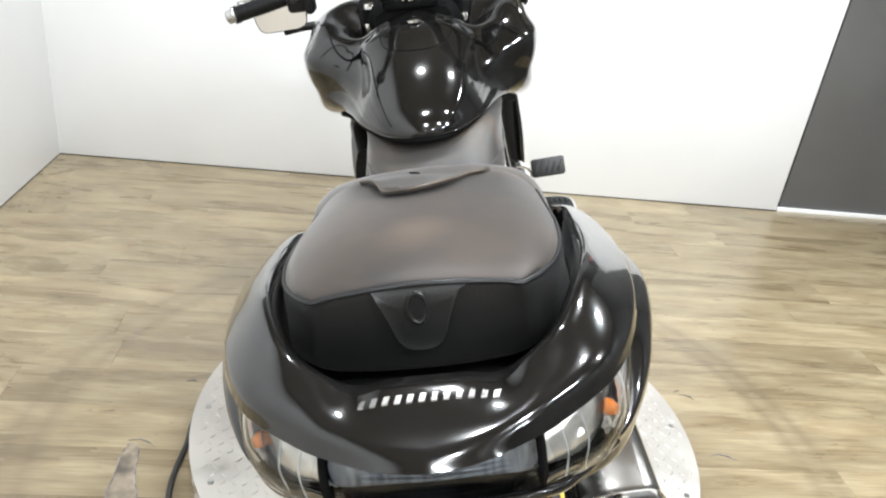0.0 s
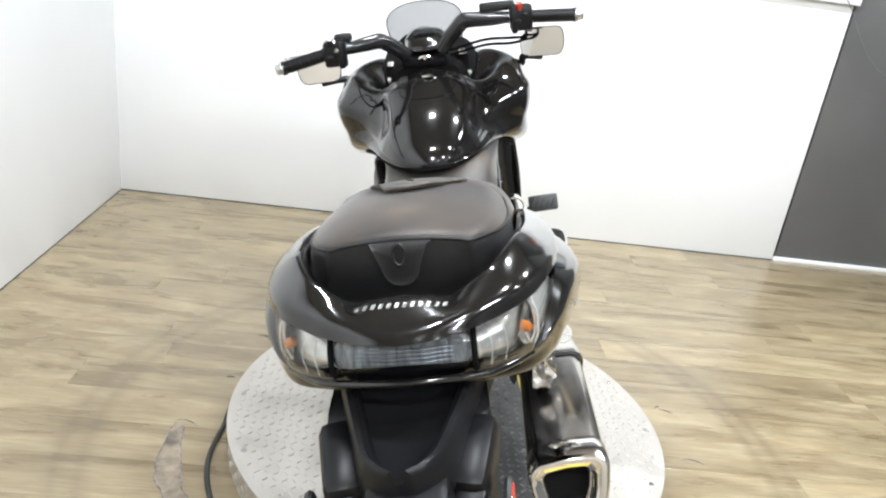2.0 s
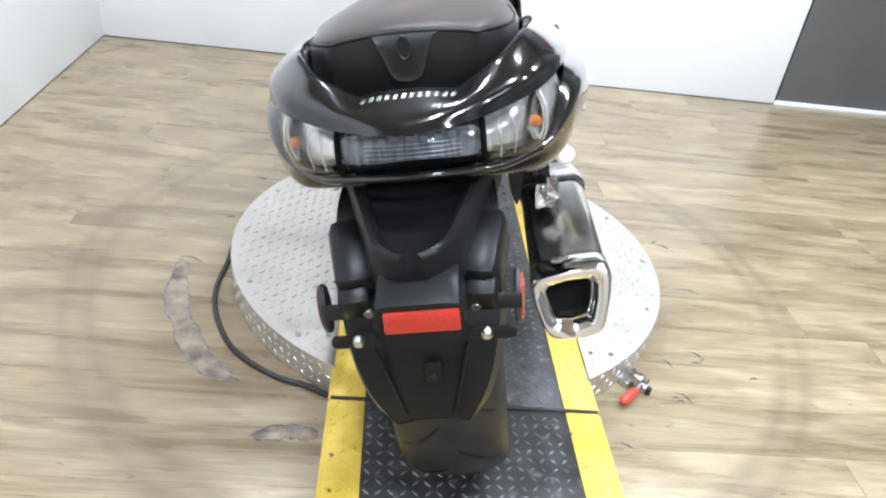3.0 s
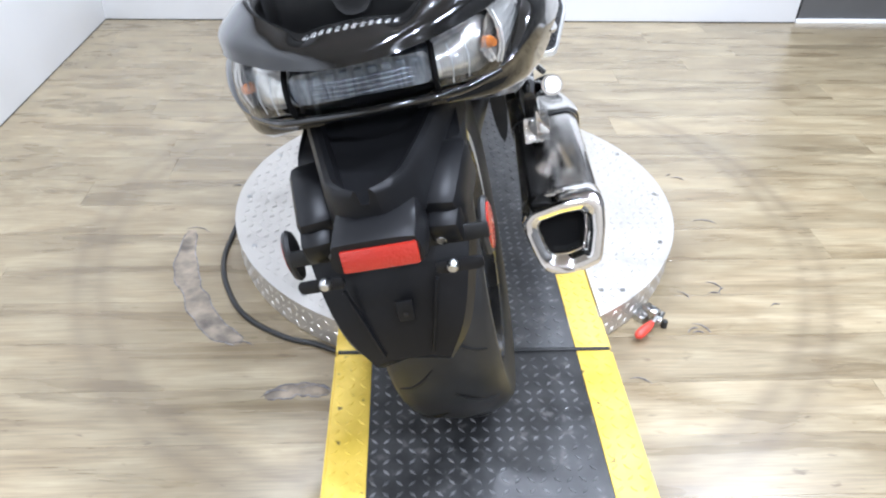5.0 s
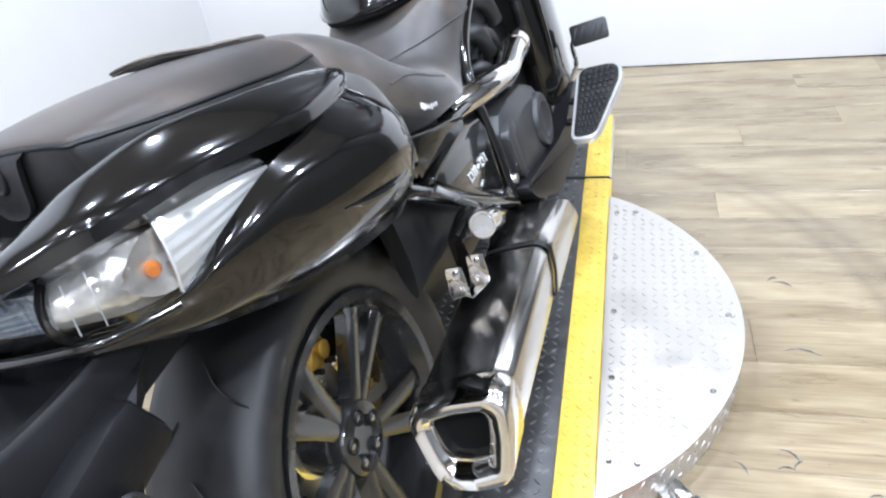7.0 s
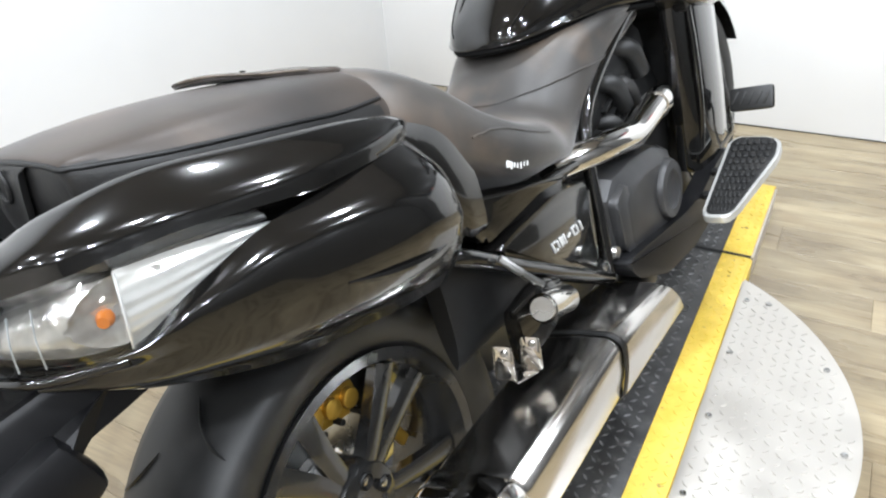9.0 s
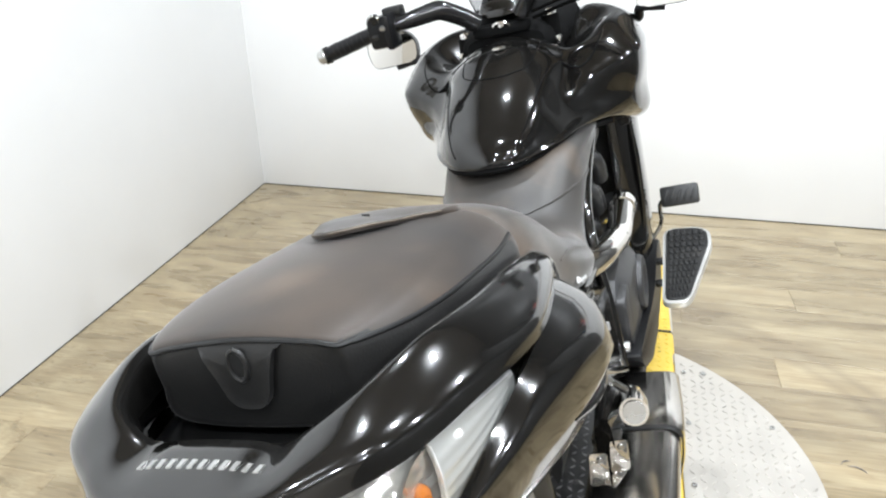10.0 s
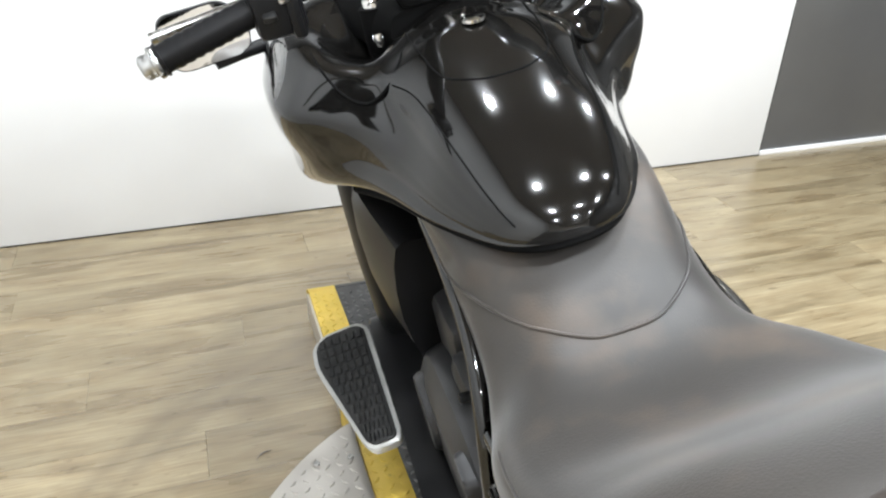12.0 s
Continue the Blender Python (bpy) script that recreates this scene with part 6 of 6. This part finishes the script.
part("trigger_head", block((0.075, 0.024, 0.03), (-0.012, 0, 0.225), 0.008), LAMPGREY, sprayer)
part("trigger", tube([(-0.03, 0, 0.215), (-0.045, 0, 0.195), (-0.042, 0, 0.175)], 0.005, 8, 8), LAMPGREY, sprayer)
box = thing("speaker_box", "dark brown wooden cabinet with a round speaker", "speaker", pose(1.452, 3.62, Z))
part("cabinet", block((0.18, 0.16, 0.34), (0, 0, 0.17), 0.006), BROWN, box)
part("cone", lathe([(-0.082, 0.058), (-0.086, 0.062), (-0.09, 0.05), (-0.084, 0.02), (-0.088, 0.0)], 28, "y", (0.02, 0, 0.25)), DARK, box, "round dark speaker cone")
part("port_frame", block((0.05, 0.008, 0.09), (0.03, -0.083, 0.13), 0.003), STEEL, box, "small bright frame")
part("port", block((0.032, 0.008, 0.07), (0.03, -0.0855, 0.13), 0.002), DARK, box)
case = thing("sunglasses_case", "black hard case lying on the ledge", "case", pose(1.47, 3.44, Z, 0, 0, -4))
part("shell", block((0.172, 0.06, 0.072), (0, 0, 0.036), 0.02, steps=4), PLASTIC, case)
carton = thing("carton", "pale blue carton standing on the ledge", "box", pose(1.41, 3.53, Z))
part("body", block((0.15, 0.05, 0.095), (0, 0, 0.0475), 0.002), PALEBLUE, carton)
part("print_band", block((0.1, 0.052, 0.03), (0.01, 0, 0.05), 0.001), PAPER, carton, "white printed band")
radio = thing("radio", "black and silver radio standing on the ledge", "radio", pose(1.585, 3.6, Z))
part("body", block((0.17, 0.1, 0.2), (0, 0, 0.1), 0.008), CORDGREY, radio)
part("front_panel", block((0.13, 0.008, 0.05), (0, -0.052, 0.15), 0.002), DARK, radio, "black front panel")
part("dial", lathe([(-0.052, 0.022), (-0.06, 0.022), (-0.062, 0.018), (-0.062, 0.0)], 24, "y", (0.0, 0, 0.085)), DARK, radio, "round black dial")
for x, l, a in ((0.376, 0.13, 1.5), (0.79, 0.16, -2.0), (0.98, 0.22, 2.5)):
    roll = thing("purple_roll", "rolled purple cloth lying on the ledge", "cloth roll", pose(x, 3.54, Z, 0, 0, a), group="purple rolls")
    part("roll", tube([(-l / 2, 0, 0.019), (-l * 0.2, 0.006, 0.02), (l * 0.2, -0.004, 0.019), (l / 2, 0.004, 0.018)], [0.014, 0.019, 0.017, 0.014], 20, 14), PURPLE, roll)
    part("tie", tube([(l * 0.3, -0.001, 0.0185), (l * 0.34, 0, 0.0185)], 0.0182, 2, 14), PAPER, roll)
cloth = thing("cleaning_cloth", "crumpled yellow cleaning cloth on the ledge", "cloth", pose(1.19, 3.42, Z))
rows = []
for i in range(25):
    x = -0.16 + 0.32 * i / 24
    row = []
    for j in range(9):
        y = -0.03 + 0.06 * j / 8
        edge = min(1.0, 5 * (1 - abs(x) / 0.165), 3 * (1 - abs(y) / 0.034))
        row.append((x, y + 0.004 * math.sin(30 * x), 0.003 + max(0, edge) * (0.007 + 0.012 * noise.noise((x * 22, y * 40, 1.7)))))
    rows.append(row + [(a, b, 0.001) for a, b, c in row[::-1]])
part("fabric", rings(rows), YELLOWCLOTH, cloth)
sleeve = thing("plastic_sleeve", "crumpled clear plastic sleeve lying on the ledge", "packaging", pose(0.575, 3.53, Z))
rows = []
for i in range(25):
    x = -0.14 + 0.28 * i / 24
    fat = 0.9 + 0.35 * noise.noise((x * 16, 0.3, 2.2))
    rows.append([(x, 0.035 * fat * math.cos(a) + 0.006 * noise.noise((x * 40, a, 1)), 0.021 + 0.02 * math.sin(a) * min(1.0, fat)) for a in [2 * math.pi * k / 14 for k in range(14)]])
part("film", rings(rows), BOTTLE, sleeve)
cord = thing("power_cord", "thin grey cord hanging over the end of the ledge", "cable")
part("wire", tube([(1.6, 3.44, CAP_H + 0.004), (1.64, 3.39, CAP_H + 0.005), (1.67, 3.372, 1.392), (1.737, 3.37, 1.352), (1.804, 3.37, 1.282), (1.852, 3.37, 1.212), (1.92, 3.37, 1.124), (1.998, 3.37, 1.054), (2.075, 3.37, 1.012), (2.19, 3.37, 0.975), (2.4, 3.37, 0.94), (2.8, 3.38, 0.9), (RIGHT_X, 3.38, 0.89)], 0.002, 60, 8), CORDGREY, cord)
outlet = thing("wall_outlet", "open black wall outlet with a yellow cable", "outlet", pose(RIGHT_X - 0.001, 3.12, 0.42))
part("box", block((0.012, 0.07, 0.11), (-0.006, 0, 0), 0.003), PLASTIC, outlet)
part("socket", block((0.008, 0.04, 0.04), (-0.014, 0, -0.02), 0.003), DARK, outlet)
part("lead", tube([(-0.018, 0.0, 0.0), (-0.05, -0.02, -0.02), (-0.05, -0.12, -0.03), (-0.03, -0.3, 0.02)], 0.004, 24, 8), YELLOWCLOTH, outlet, "yellow cable")


# ---- marks on the floor ----
def patch(label, line, width, mat):
    """A thin worn patch: a band of uneven width along a line on the floor."""
    ob = thing("floor_scuff", label, "scuff", kind="stuff")
    pts = spline(line, 30)
    a, b = [], []
    for k, p in enumerate(pts):
        d = np.array(pts[min(k + 1, 30)]) - np.array(pts[max(k - 1, 0)])
        n = np.array((-d[1], d[0])) / (np.linalg.norm(d) + 1e-9)
        taper = math.sin(math.pi * min(1, max(0.02, k / 30))) ** 0.35
        w1 = width * taper * (0.5 + 0.2 * noise.noise((k * 0.4, 1.3, line[0][0])))
        w2 = width * taper * (0.5 + 0.2 * noise.noise((k * 0.4, 7.3, line[0][0])))
        a.append((p[0] + n[0] * w1, p[1] + n[1] * w1, 0.0026))
        b.append((p[0] - n[0] * w2, p[1] - n[1] * w2, 0.0026))
    bm = bmesh.new()
    top = [[bm.verts.new(p) for p in row] for row in (a, b)]
    for k in range(30):
        bm.faces.new((top[0][k], top[1][k], top[1][k + 1], top[0][k + 1]))
    part("worn_area", bm, mat, ob)
    return a, b, ob


def nick(x, y, a, l, bend=0.3):
    """A small tear in the vinyl: a dark curled lip."""
    ob = thing("floor_tear", "small dark tear in the vinyl floor", "tear", pose(x, y, 0.002, 0, 0, a), kind="stuff")
    part("lip", tube([(-l / 2, 0, 0.0012), (-l * 0.15, l * bend * 0.5, 0.002), (l * 0.2, l * bend * 0.3, 0.0022), (l / 2, -l * bend * 0.2, 0.0012)], [0.0005, 0.0013, 0.0017, 0.0005], 14, 6), TORN, ob)


wa, wb, scuff = patch("bare grey worn strip in the vinyl floor", [(-0.745, 1.605), (-0.735, 1.5), (-0.71, 1.4), (-0.67, 1.3), (-0.62, 1.22), (-0.565, 1.16), (-0.52, 1.125)], 0.062, SCUFF)
for row in (wa, wb):
    part("torn_edge", tube([(x, y, 0.0028) for x, y, z in row[1:-1]], 0.0016, 40, 5), TORN, scuff)
wa, wb, torn = patch("dark torn patch in the vinyl floor", [(-0.44, 0.957), (-0.39, 0.973), (-0.34, 0.975), (-0.298, 0.967)], 0.042, SCUFF)
for row in (wa, wb):
    part("torn_edge", tube([(x, y, 0.0028) for x, y, z in row[1:-1]], 0.0018, 40, 5), TORN, torn)
for x, y, a, l in ((-0.725, 1.605, -12, 0.07), (-0.515, 1.125, -8, 0.05), (-0.325, 0.974, -10, 0.08), (-0.42, 0.965, 20, 0.06), (0.762, 1.625, -6, 0.075), (0.688, 1.325, -35, 0.045), (0.7, 1.3, 60, 0.035), (0.675, 1.29, 10, 0.03), (0.594, 1.285, -50, 0.04), (0.575, 1.15, 35, 0.035), (0.6, 1.158, -40, 0.05), (0.585, 1.14, 5, 0.03), (0.759, 1.88, -20, 0.045), (0.735, 1.9, 40, 0.03), (0.401, 0.984, -15, 0.05), (-0.606, 2.118, -10, 0.035), (-0.467, 2.231, 35, 0.045), (-0.5, 2.07, -10, 0.035), (0.82, 1.24, 20, 0.03), (-0.66, 1.85, 10, 0.03)):
    nick(x, y, a, l)


# ---- floor planks ----
PLANK_W, PLANK_L = 0.152, 1.22
plank_bm = block((PLANK_L - 0.0005, PLANK_W - 0.0004, 0.006), (0, 0, 0), 0.0004, steps=1)
plank_mesh = mesh_of("plank", plank_bm, OAK, False)
rng = random.Random(5)
row = 0
y = -3.58
while y < 3.5:
    x = LEFT_X - rng.uniform(0, PLANK_L)
    while x < RIGHT_X + 0.02:
        a, b = max(x, LEFT_X - 0.02), min(x + PLANK_L, RIGHT_X + 0.02)
        if b - a > 0.04:
            ob = new("plank", plank_mesh)
            ob.location = ((a + b) / 2, y + PLANK_W / 2, -0.001 + rng.uniform(-0.0002, 0.0002))
            ob.scale.x = (b - a) / PLANK_L
            ob.parent = floor
        x += PLANK_L
    y += PLANK_W
    row += 1
